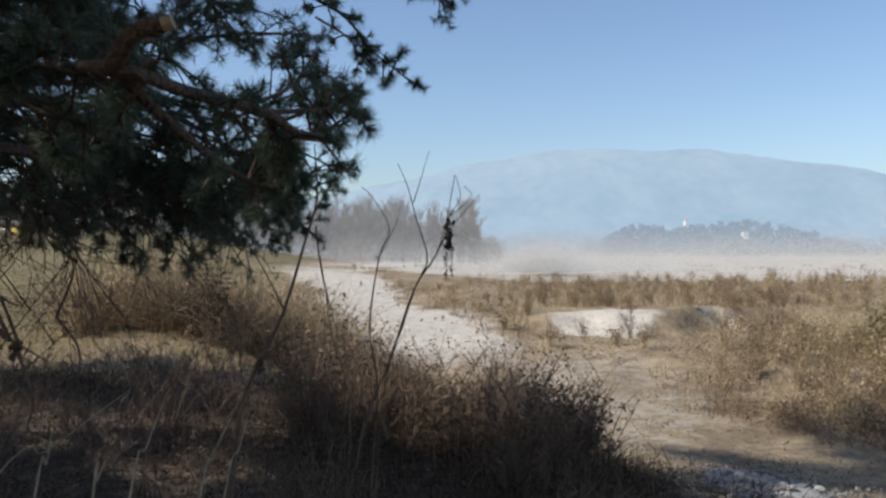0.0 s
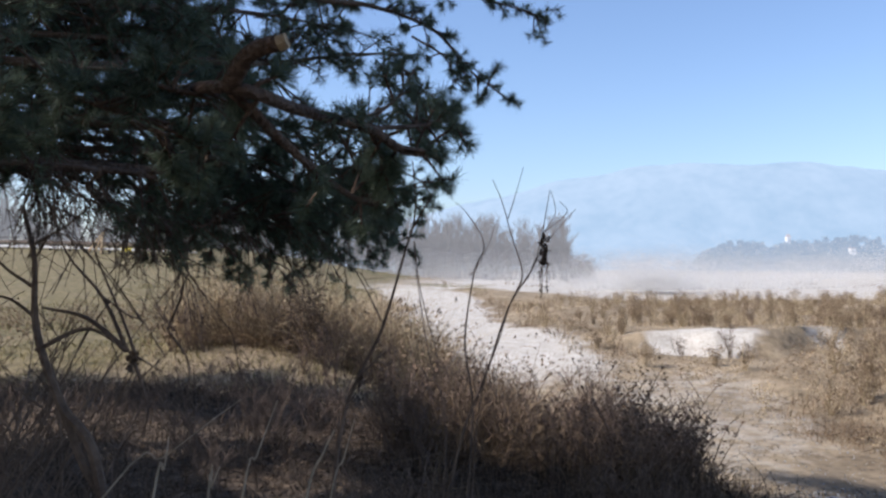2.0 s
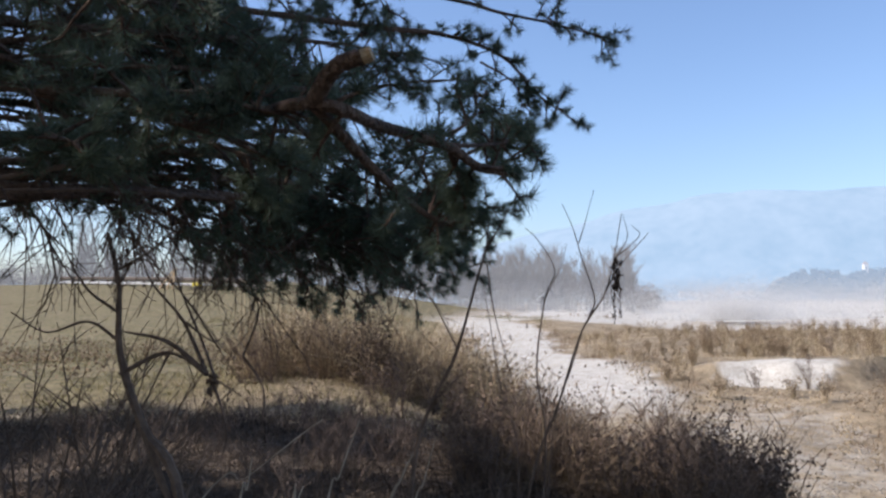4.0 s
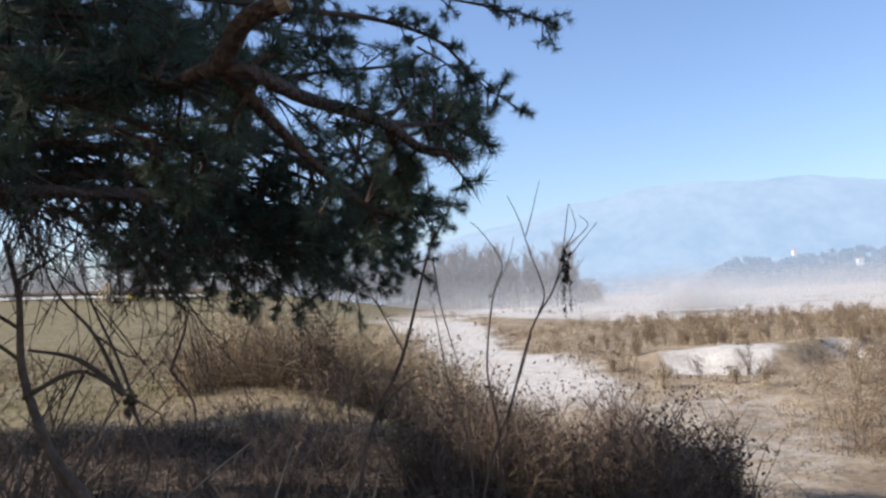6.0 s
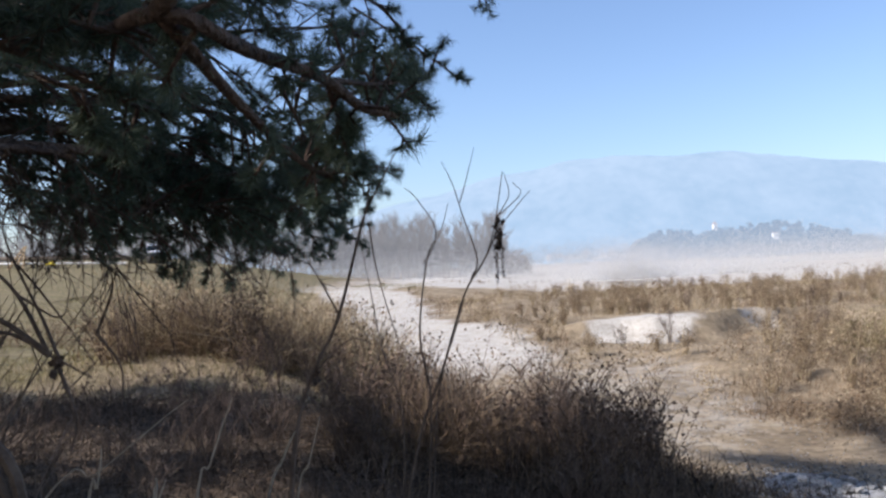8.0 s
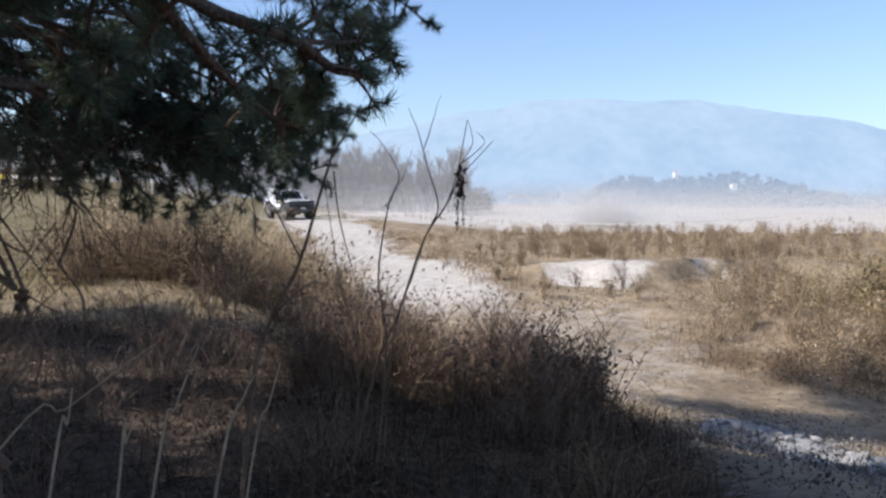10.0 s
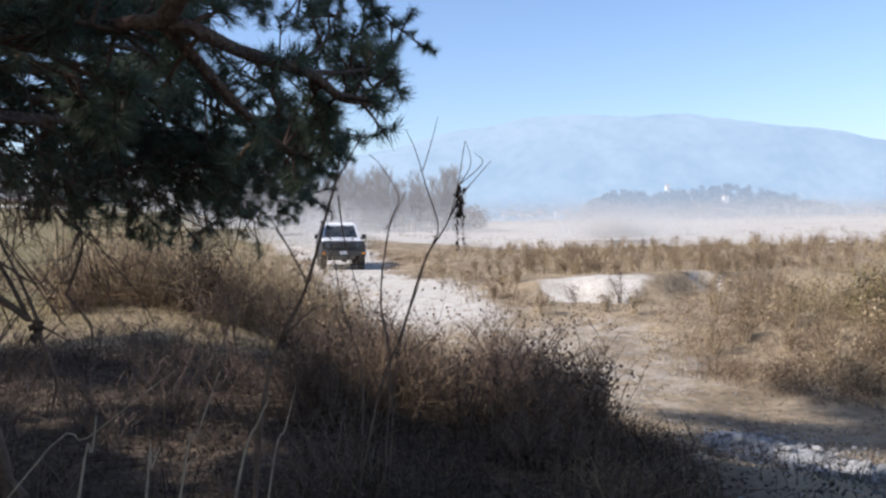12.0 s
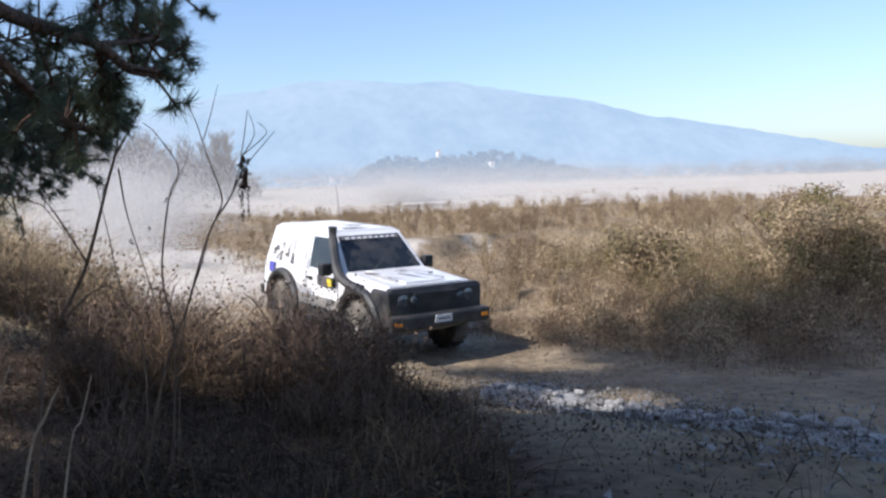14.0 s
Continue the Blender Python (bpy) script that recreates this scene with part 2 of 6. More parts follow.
ground = sheet("ground", spaced(-2600, 2600, -12, 16, 0.28, 1.13), spaced(-300, 4600, -2, 52, 0.28, 1.1), ground_material())
tagged(ground, "dry soil with dead grass, pale wheel track and white sand", "ground", kind="structure")
fine_line = smooth([(x, y, 0) for x, y in TRACK], 30)

# ---- distance ----
def ridge(name, dist, x0, x1, profile, mat, label, depth=600, steps=160, rows=14):
    """A long mountain with folds; profile gives its crest height along x."""
    verts, faces = [], []
    for j in range(rows):
        v = j / (rows - 1)
        for i in range(steps):
            x = x0 + (x1 - x0) * i / (steps - 1)
            fold = 0.5 + 0.5 * bump_noise(x * (1 + 0.1 * v), v * 300, 0.004, dist)
            z = profile(x) * (1 - (1 - v) ** 1.6) * (0.82 + 0.18 * v + 0.2 * (fold - 0.5) * (1 - v))
            verts.append((x, dist - depth * (1 - v) + 120 * (fold - 0.5), z - 20 * (1 - v)))
    for j in range(rows - 1):
        for i in range(steps - 1):
            faces.append((j * steps + i, j * steps + i + 1, (j + 1) * steps + i + 1, (j + 1) * steps + i))
    ob = soup(name, verts, faces, mat)
    for p in ob.data.polygons:
        p.use_smooth = True
    return tagged(ob, label, "mountain", kind="structure")


def painted_haze(name, tint, mixed, low, high, scale):
    """A surface with distance haze painted in: a glow of tint, weighted by mixed."""
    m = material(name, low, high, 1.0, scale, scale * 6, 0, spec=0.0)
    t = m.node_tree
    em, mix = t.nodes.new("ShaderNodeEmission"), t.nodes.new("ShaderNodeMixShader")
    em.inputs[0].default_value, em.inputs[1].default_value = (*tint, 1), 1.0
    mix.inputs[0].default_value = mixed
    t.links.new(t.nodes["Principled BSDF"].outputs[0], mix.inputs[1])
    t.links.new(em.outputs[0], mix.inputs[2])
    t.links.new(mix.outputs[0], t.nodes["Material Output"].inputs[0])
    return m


# the blue of the distance is emitted by the surfaces themselves
FAR_MOUNTAIN = painted_haze("far_mountain", (0.37, 0.51, 0.645), 0.88, (0.05, 0.07, 0.07), (0.6, 0.56, 0.5), 0.003)
FAR_HILL = painted_haze("far_hill", (0.42, 0.5, 0.59), 0.68, (0.05, 0.055, 0.05), (0.12, 0.11, 0.1), 0.05)


CREST = [(-1.6, 0.05), (-0.5, 0.03), (-0.25, 0.05), (-0.1, 0.08), (0.06, 0.115), (0.153, 0.131), (0.22, 0.127), (0.316, 0.129), (0.386, 0.124), (0.47, 0.111), (0.555, 0.104), (0.61, 0.087), (0.75, 0.07), (0.87, 0.058), (1.05, 0.048), (1.7, 0.035)]


def crest(x):
    a = x / 4200.0                     # tangent of the bearing
    h = (lerp_table(CREST, a - 0.03) + lerp_table(CREST, a) * 2 + lerp_table(CREST, a + 0.03)) / 4
    return 4300 * (h + 0.004 * bump_noise(x, 0, 0.004) + 0.002 * bump_noise(x, 0, 0.015))


ridge("backdrop_mountain", 4300, -4600, 6800, crest, FAR_MOUNTAIN, "long mountain ridge far across the plain with blue haze painted in")


def hill_height(a):
    return 1400 * (lerp_table([(0.19, 0.0), (0.215, 0.034), (0.235, 0.04), (0.27, 0.034), (0.31, 0.038), (0.34, 0.044), (0.38, 0.044), (0.42, 0.034), (0.455, 0.022), (0.49, 0.01), (0.56, 0.0)], a))


ridge("backdrop_hill", 1500, 200, 900, lambda x: 0.8 * hill_height(x / 1450), FAR_HILL, "low wooded hill with haze painted in", 160, 60, 8)


def leaf_cloud(rng, centre, size, count, fleck):
    """Loose small triangles filling an uneven crown."""
    c = np.clip(rng.normal(0, 0.42, (count, 3)), -0.75, 0.75) * np.array(size) + np.array(centre)
    a, b = rng.normal(0, 1, (count, 3)), rng.normal(0, 1, (count, 3))
    a *= fleck / np.linalg.norm(a, axis=1, keepdims=True)
    b *= fleck / np.linalg.norm(b, axis=1, keepdims=True)
    return np.stack([c - a / 2 - b / 3, c + a / 2 - b / 3, c + b * 2 / 3], 1)


def flecks(name, tris, mat):
    """One mesh of separate triangles, n x 3 x 3."""
    tris = np.concatenate(tris) if isinstance(tris, list) else tris
    n = len(tris)
    me = bpy.data.meshes.new(name)
    me.vertices.add(n * 3)
    me.loops.add(n * 3)
    me.polygons.add(n)
    me.vertices.foreach_set("co", tris.astype(np.float32).ravel())
    me.loops.foreach_set("vertex_index", np.arange(n * 3, dtype=np.int32))
    me.polygons.foreach_set("loop_start", np.arange(0, n * 3, 3, dtype=np.int32))
    me.update(calc_edges=True)
    me.materials.append(mat)
    return new(name, me)


# haze glows in the tree colours too, least in the near wood
HAZY_WOOD = painted_haze("hazy_wood", (0.45, 0.5, 0.55), 0.66, (0.1, 0.09, 0.08), (0.24, 0.21, 0.18), 0.02)
NEAR_HAZE = painted_haze("near_hazy_wood", (0.4, 0.42, 0.44), 0.34, (0.1, 0.085, 0.07), (0.24, 0.2, 0.165), 0.05)
HAZY_CONIFER = painted_haze("hazy_conifer", (0.38, 0.47, 0.57), 0.7, (0.02, 0.03, 0.03), (0.06, 0.07, 0.06), 0.02)
rng = np.random.default_rng(5)

# dark trees over the hill
tris = []
for _ in range(620):
    a = rng.uniform(0.2, 0.5)
    h = rng.uniform(7, 15)
    x, y = a * 1440, 1400 + rng.uniform(-45, 25)
    tris.append(leaf_cloud(rng, (x, y, 0.8 * hill_height(a) * rng.uniform(0.15, 1.0) + h * 0.3), (h * 0.5, h * 0.5, h * 0.5), 60, 3.6))
tagged(flecks("hill_trees", tris, HAZY_CONIFER), "dark trees covering the low hill with haze painted in", "trees", kind="stuff")

# grey bare woods along the far edge of the plain
tris = []
for _ in range(640):
    a = rng.uniform(-0.02, 1.25)
    d = rng.uniform(330, 480)
    h = rng.uniform(6, 13) * (1.25 if a < 0.25 else 1.0)
    tris.append(leaf_cloud(rng, (a * d, d, h * 0.45), (h * 0.6, h * 0.6, h * 0.5), 250, 0.36))
tagged(flecks("far_woods", tris, HAZY_WOOD), "grey leafless woods across the plain with haze painted in", "woods", kind="stuff")

tris = []
for _ in range(620):
    a = rng.uniform(-1.0, 0.075)
    d = rng.uniform(168, 215)
    h = rng.uniform(6.5, 12.0) * (1 - 0.45 * ease(-0.02, 0.075, a))
    tris.append(leaf_cloud(rng, (a * d, d, height(a * d, d) + h * 0.42), (h * 0.4, h * 0.4, h * 0.62), 190, 0.34))
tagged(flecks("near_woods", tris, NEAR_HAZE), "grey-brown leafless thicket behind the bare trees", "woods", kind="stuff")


def bare_tree_mesh(seed, tall):
    """A leafless tree: a tapered trunk and three orders of upright limbs."""
    r = random.Random(seed)
    tv, tf, cv, cf = [], [], [], []
    lean = Vector((r.uniform(-0.06, 0.06), r.uniform(-0.06, 0.06), 1))
    trunk = [lean * (tall * k / 6) + Vector((r.uniform(-0.1, 0.1), r.uniform(-0.1, 0.1), 0)) * (k > 0) for k in range(7)]
    tube(tv, tf, trunk, tall * 0.014, 0.03, 5)
    for _ in range(34):
        k = r.uniform(0.15, 0.97)
        i = min(5, int(k * 6))
        p = trunk[i].lerp(trunk[i + 1], k * 6 - i)
        w = r.uniform(0, 2 * math.pi)
        d = Vector((math.cos(w), math.sin(w), r.uniform(0.9, 2.2))).normalized()
        ln = tall * r.uniform(0.14, 0.34) * (1.15 - k * 0.6)
        q = [p, p + d * ln * 0.5 + Vector((0, 0, ln * 0.05)), p + d * ln + Vector((0, 0, ln * 0.2))]
        tube(cv, cf, q, 0.045, 0.015, 3, False)
        for _ in range(6):
            u = r.uniform(0.3, 1)
            s = q[0].lerp(q[2], u)
            w = r.uniform(0, 2 * math.pi)
            e = (d + Vector((math.cos(w), math.sin(w), 0.4)) * 0.8).normalized() * ln * r.uniform(0.25, 0.6)
            tube(cv, cf, [s, s + e * 0.5, s + e + Vector((0, 0, 0.1))], 0.022, 0.012, 3, False)
    return (tv, tf), (cv, cf)


bare_trees = []
for k, tall in enumerate((6.6, 8.2, 9.6, 5.6)):
    (tv, tf), (cv, cf) = bare_tree_mesh(20 + k, tall)
    t = thing("bare_tree", "slender leafless grey-brown tree at the wood's edge", "tree", group="bare trees of the wood")
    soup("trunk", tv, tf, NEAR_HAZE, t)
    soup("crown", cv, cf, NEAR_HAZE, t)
    bare_trees.append(t)
tr = random.Random(8)
placed = []
for k in range(290):
    a = tr.uniform(-0.72, 0.05) if k > 130 else tr.triangular(-0.22, 0.05, -0.1)
    d = tr.uniform(120, 165) - 12 * (a < -0.3)
    x, y = a * d, d + 0.7
    if track_distance(x, y) < 5:
        continue
    m = pose(x, y, height(x, y) - 0.1, 0, 0, tr.uniform(0, 360))
    if len(placed) < 4:
        bare_trees[len(placed)].matrix_basis = m
        placed.append(bare_trees[len(placed)])
    else:
        placed.append(copy_thing(bare_trees[tr.randrange(4)], m))


# ---- buildings on and below the hill ----
def far_house(name, label, x, y, z, w, d, h, roof_h, windows=2):
    ob = thing(name, label, "building", pose(x, y, z, 0, 0, 12))
    bm = bmesh.new()
    bmesh.ops.create_cube(bm, size=1, matrix=Matrix.Translation((0, 0, h / 2)) @ Matrix.Diagonal((w, d, h, 1)))
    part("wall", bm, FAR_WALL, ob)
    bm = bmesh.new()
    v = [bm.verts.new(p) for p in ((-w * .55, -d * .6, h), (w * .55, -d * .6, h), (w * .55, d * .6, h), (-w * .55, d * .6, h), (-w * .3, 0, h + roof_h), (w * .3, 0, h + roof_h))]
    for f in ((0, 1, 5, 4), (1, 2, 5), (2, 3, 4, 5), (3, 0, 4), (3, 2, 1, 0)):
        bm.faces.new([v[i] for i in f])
    part("roof", bm, FAR_ROOF, ob, "tile roof paled by painted haze")
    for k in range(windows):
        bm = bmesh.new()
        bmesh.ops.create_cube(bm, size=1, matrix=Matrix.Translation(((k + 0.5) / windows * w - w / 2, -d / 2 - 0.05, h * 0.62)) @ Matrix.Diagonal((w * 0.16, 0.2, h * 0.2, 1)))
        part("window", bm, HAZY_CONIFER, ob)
    return ob


# walls and roofs are paled by the same emitted haze
FAR_WALL = painted_haze("far_wall", (0.62, 0.68, 0.75), 0.5, (0.6, 0.58, 0.55), (0.8, 0.78, 0.74), 0.1)
FAR_ROOF = painted_haze("far_roof", (0.5, 0.56, 0.64), 0.6, (0.3, 0.2, 0.16), (0.4, 0.3, 0.25), 0.1)
far_house("church_tower", "small pale tower on the wooded hill", 427, 1400, 44, 7, 7, 12, 5, 1)
far_house("villa", "white house among trees below the hill", 518, 1370, 25, 9, 8, 10, 3, 3)
for k in range(16):
    a = (0.10 + 0.011 * k) if k < 8 else (0.56 + 0.04 * (k - 8))
    far_house("village_house", "tiny pale village house with haze painted in", a * 1500, 1500, 2 + 9 * (k < 8) * (0.5 + 0.5 * math.sin(k * 2.1)), 11 + 3 * math.sin(k), 9, 7 + 2 * math.cos(k * 3), 3, 3)["group"] = "village houses"

# ---- the off-road car ----
def plain(name, color, rough=0.4, metal=0.0, spec=0.5, coat=0.0, dirt=None, dirt_amount=0.45):
    """Paint, rubber, chrome or glass-like finish, with dust lying unevenly on it."""
    m = bpy.data.materials.new(name)
    m.use_nodes = True
    t = m.node_tree
    n, l = t.nodes, t.links
    b = n["Principled BSDF"]
    b.inputs["Base Color"].default_value = (*color, 1)
    b.inputs["Roughness"].default_value, b.inputs["Metallic"].default_value = rough, metal
    b.inputs["Specular IOR Level"].default_value, b.inputs["Coat Weight"].default_value = spec, coat
    if dirt:
        co, no, ra, mx = n.new("ShaderNodeTexCoord"), n.new("ShaderNodeTexNoise"), n.new("ShaderNodeMapRange"), n.new("ShaderNodeMix")
        mx.data_type = "RGBA"
        no.inputs["Scale"].default_value, no.inputs["Detail"].default_value = 3.5, 8
        l.new(co.outputs["Object"], no.inputs["Vector"])
        ra.inputs["From Min"].default_value, ra.inputs["From Max"].default_value = 0.42, 0.7
        ra.inputs["To Max"].default_value = dirt_amount
        l.new(no.outputs[0], ra.inputs["Value"])
        l.new(ra.outputs[0], mx.inputs["Factor"])
        mx.inputs["A"].default_value, mx.inputs["B"].default_value = (*color, 1), (*dirt, 1)
        l.new(mx.outputs["Result"], b.inputs["Base Color"])
        rr = n.new("ShaderNodeMapRange")
        rr.inputs["To Min"].default_value, rr.inputs["To Max"].default_value = rough, 0.85
        l.new(ra.outputs[0], rr.inputs["Value"])
        l.new(rr.outputs[0], b.inputs["Roughness"])
    return m


DUST = (0.42, 0.37, 0.3)
CAR_WHITE = plain("car_white", (0.7, 0.71, 0.72), 0.3, 0, 0.5, 0.4, DUST, 0.3)
CAR_BLACK = plain("car_black", (0.02, 0.021, 0.023), 0.5, 0, 0.5, 0, DUST, 0.12)
CAR_GREY = plain("car_grey", (0.16, 0.16, 0.16), 0.6, 0, 0.4, 0, DUST, 0.4)
RUBBER = plain("rubber", (0.03, 0.03, 0.03), 0.85, 0, 0.3, 0, DUST, 0.4)
GLASS = plain("tinted_glass", (0.012, 0.016, 0.02), 0.06, 0, 0.6, 0, DUST, 0.12)
RIM = plain("silver_rim", (0.5, 0.5, 0.5), 0.35, 0.9, 0.5, 0, DUST, 0.5)
LENS = plain("lamp_lens", (0.1, 0.12, 0.14), 0.08, 0.5, 0.8)
AMBER = plain("amber_lens", (0.8, 0.3, 0.03), 0.2)
YELLOW = plain("yellow_decal", (0.7, 0.55, 0.05), 0.4)
BLUE = plain("blue_decal", (0.1, 0.1, 0.42), 0.4)
DARK_DECAL = plain("dark_decal", (0.06, 0.06, 0.07), 0.45, 0, 0.5, 0, DUST, 0.3)
GREY_DECAL = plain("grey_decal", (0.35, 0.36, 0.38), 0.45, 0, 0.5, 0, DUST, 0.3)


def block(x0, x1, y0, y1, z0, z1, bevel=0.02, taper=None):
    """A bevelled block; taper (fx, fy) shrinks its top."""
    bm = bmesh.new()
    bmesh.ops.create_cube(bm, size=1)
    for v in bm.verts:
        k = taper if taper and v.co.z > 0 else (1, 1)
        v.co = Vector(((x0 + x1) / 2 + v.co.x * (x1 - x0) * k[0], (y0 + y1) / 2 + v.co.y * (y1 - y0) * k[1], (z0 + z1) / 2 + v.co.z * (z1 - z0)))
    if bevel:
        bmesh.ops.bevel(bm, geom=list(bm.edges), offset=bevel, segments=2, affect="EDGES", profile=0.6)
    return bm


def panel(corners, out, thick=0.012, bevel=0.0):
    """A thin plate on the given corners, raised along out."""
    bm = bmesh.new()
    out = Vector(out).normalized()
    a = [bm.verts.new(Vector(c) - out * 0.02) for c in corners]
    b = [bm.verts.new(Vector(c) + out * thick) for c in corners]
    n = len(a)
    bm.faces.new(b)
    bm.faces.new(a[::-1])
    for i in range(n):
        bm.faces.new((a[i], a[(i + 1) % n], b[(i + 1) % n], b[i]))
    bmesh.ops.recalc_face_normals(bm, faces=bm.faces)
    return bm


def turned(points, r, sides=20, axis="y"):
    """A body of revolution from (offset along the axis, radius) pairs, scaled by r."""
    bm = bmesh.new()
    rings = []
    for o, k in points:
        ring = []
        for i in range(sides):
            w = 2 * math.pi * i / sides
            c, s = math.cos(w) * k * r, math.sin(w) * k * r
            ring.append(bm.verts.new((c, o, s) if axis == "y" else (o, c, s)))
        rings.append(ring)
    for p, q in zip(rings, rings[1:]):
        for i in range(sides):
            bm.faces.new((p[i], p[(i + 1) % sides], q[(i + 1) % sides], q[i]))
    bm.faces.new(rings[0][::-1])
    bm.faces.new(rings[-1])
    bmesh.ops.recalc_face_normals(bm, faces=bm.faces)
    return bm


def pipe(points, r, mat, parent, name, label="", sides=8, end=None):
    v, f = [], []
    tube(v, f, smooth(points, 4), r, r if end is None else end, sides)
    return soup(name, v, f, mat, parent, label)


AXLES, TREAD, WHEEL_R = (1.36, -1.34), 0.77, 0.46
car = thing("off_road_car", "dusty white off-road car with black trim, snorkel and racing decals", "car")


def side_outline():
    """The lower body's side: sills, round wheel arches, bonnet line."""
    pts = [(-2.22, 0.62)]
    for ax in (AXLES[1], AXLES[0]):
        for k in range(11):
            w = math.pi * (1 - k / 10)
            pts.append((ax + 0.53 * math.cos(w), 0.58 + max(0.0, 0.47 * math.sin(w))))
    pts += [(2.12, 0.62), (2.16, 0.95), (2.12, 1.13), (1.95, 1.18), (0.72, 1.27), (-2.2, 1.24), (-2.25, 1.15)]
    return pts


bm = bmesh.new()
outline = side_outline()
half = 0.84
left = [bm.verts.new((x, half - (0.05 if z > 1.1 else 0), z)) for x, z in outline]
right = [bm.verts.new((x, -half + (0.05 if z > 1.1 else 0), z)) for x, z in outline]
bm.faces.new(left)
bm.faces.new(right[::-1])
for i in range(len(outline)):
    j = (i + 1) % len(outline)
    bm.faces.new((left[j], left[i], right[i], right[j]))
bmesh.ops.recalc_face_normals(bm, faces=bm.faces)
bmesh.ops.bevel(bm, geom=[e for e in bm.edges if abs(e.verts[0].co.y) == abs(e.verts[1].co.y) and e.verts[0].co.y * e.verts[1].co.y > 0 and min(v.co.z for v in e.verts) > 1.12], offset=0.05, segments=3, affect="EDGES", profile=0.6)
bmesh.ops.triangulate(bm, faces=[f for f in bm.faces if len(f.verts) > 4])
body = part("body", bm, CAR_WHITE, car, "dusty white painted body")

# greenhouse
bm = bmesh.new()
foot = [(0.80, 0.80), (-2.2, 0.80), (-2.2, -0.80), (0.80, -0.80)]
top = [(0.14, 0.66), (-2.02, 0.66), (-2.02, -0.66), (0.14, -0.66)]
fv = [bm.verts.new((x, y, 1.22)) for x, y in foot]
tv = [bm.verts.new((x, y, 1.86)) for x, y in top]
bm.faces.new(tv)
bm.faces.new(fv[::-1])
for i in range(4):
    bm.faces.new((fv[i], fv[(i + 1) % 4], tv[(i + 1) % 4], tv[i]))
bmesh.ops.recalc_face_normals(bm, faces=bm.faces)
bmesh.ops.bevel(bm, geom=[e for e in bm.edges if e.calc_length() > 0.5 and min(v.co.z for v in e.verts) > 1.3 or abs(e.verts[0].co.z - e.verts[1].co.z) > 0.3], offset=0.05, segments=3, affect="EDGES", profile=0.6)
cabin = part("cabin", bm, CAR_WHITE, car, "white cabin with a raised roof")
bm = block(-2.0, 0.12, -0.62, 0.62, 1.84, 1.895, 0.025, (0.97, 0.95))
roof = part("roof", bm, CAR_WHITE, car)
for x0, x1, y0, y1 in ((-0.35, 0.0, -0.3, 0.1), (-0.9, -0.55, 0.1, 0.42)):
    part("roof_decal", block(x0, x1, y0, y1, 1.89, 1.90, 0.0), DARK_DECAL, roof, "small dark decal")
for k in range(7):
    part("roof_rib", block(-1.9, -0.1, -0.45 + k * 0.15 - 0.012, -0.45 + k * 0.15 + 0.012, 1.89, 1.902, 0.0), CAR_WHITE, roof)


def on_side(s, x, u, push=0.0):
    """A point on the slanted cabin side: u from 0 at the belt to 1 at the roof."""
    return (x, s * (0.80 - 0.14 * u + push), 1.22 + 0.64 * u)


ws = panel([(0.74, 0.70, 1.28), (0.74, -0.70, 1.28), (0.21, -0.58, 1.80), (0.21, 0.58, 1.80)], (0.70, 0, 0.72), 0.006)
screen = part("windscreen", ws, GLASS, car, "dark tinted windscreen")
part("sun_strip", panel([(0.29, -0.55, 1.735), (0.29, 0.55, 1.735), (0.23, 0.54, 1.79), (0.23, -0.54, 1.79)], (0.70, 0, 0.72), 0.010), DARK_DECAL, screen)
for k in range(9):
    y = -0.44 + k * 0.11
    part("strip_bar", panel([(0.275, y - 0.035, 1.75), (0.275, y + 0.035, 1.75), (0.25, y + 0.035, 1.772), (0.25, y - 0.035, 1.772)], (0.70, 0, 0.72), 0.013), CAR_WHITE, screen)
for y in (-0.3, 0.32):
    pipe([(0.78, y, 1.27), (0.68, y + 0.2, 1.345), (0.58, y + 0.36, 1.44)], 0.008, CAR_BLACK, screen, "wiper", sides=5)
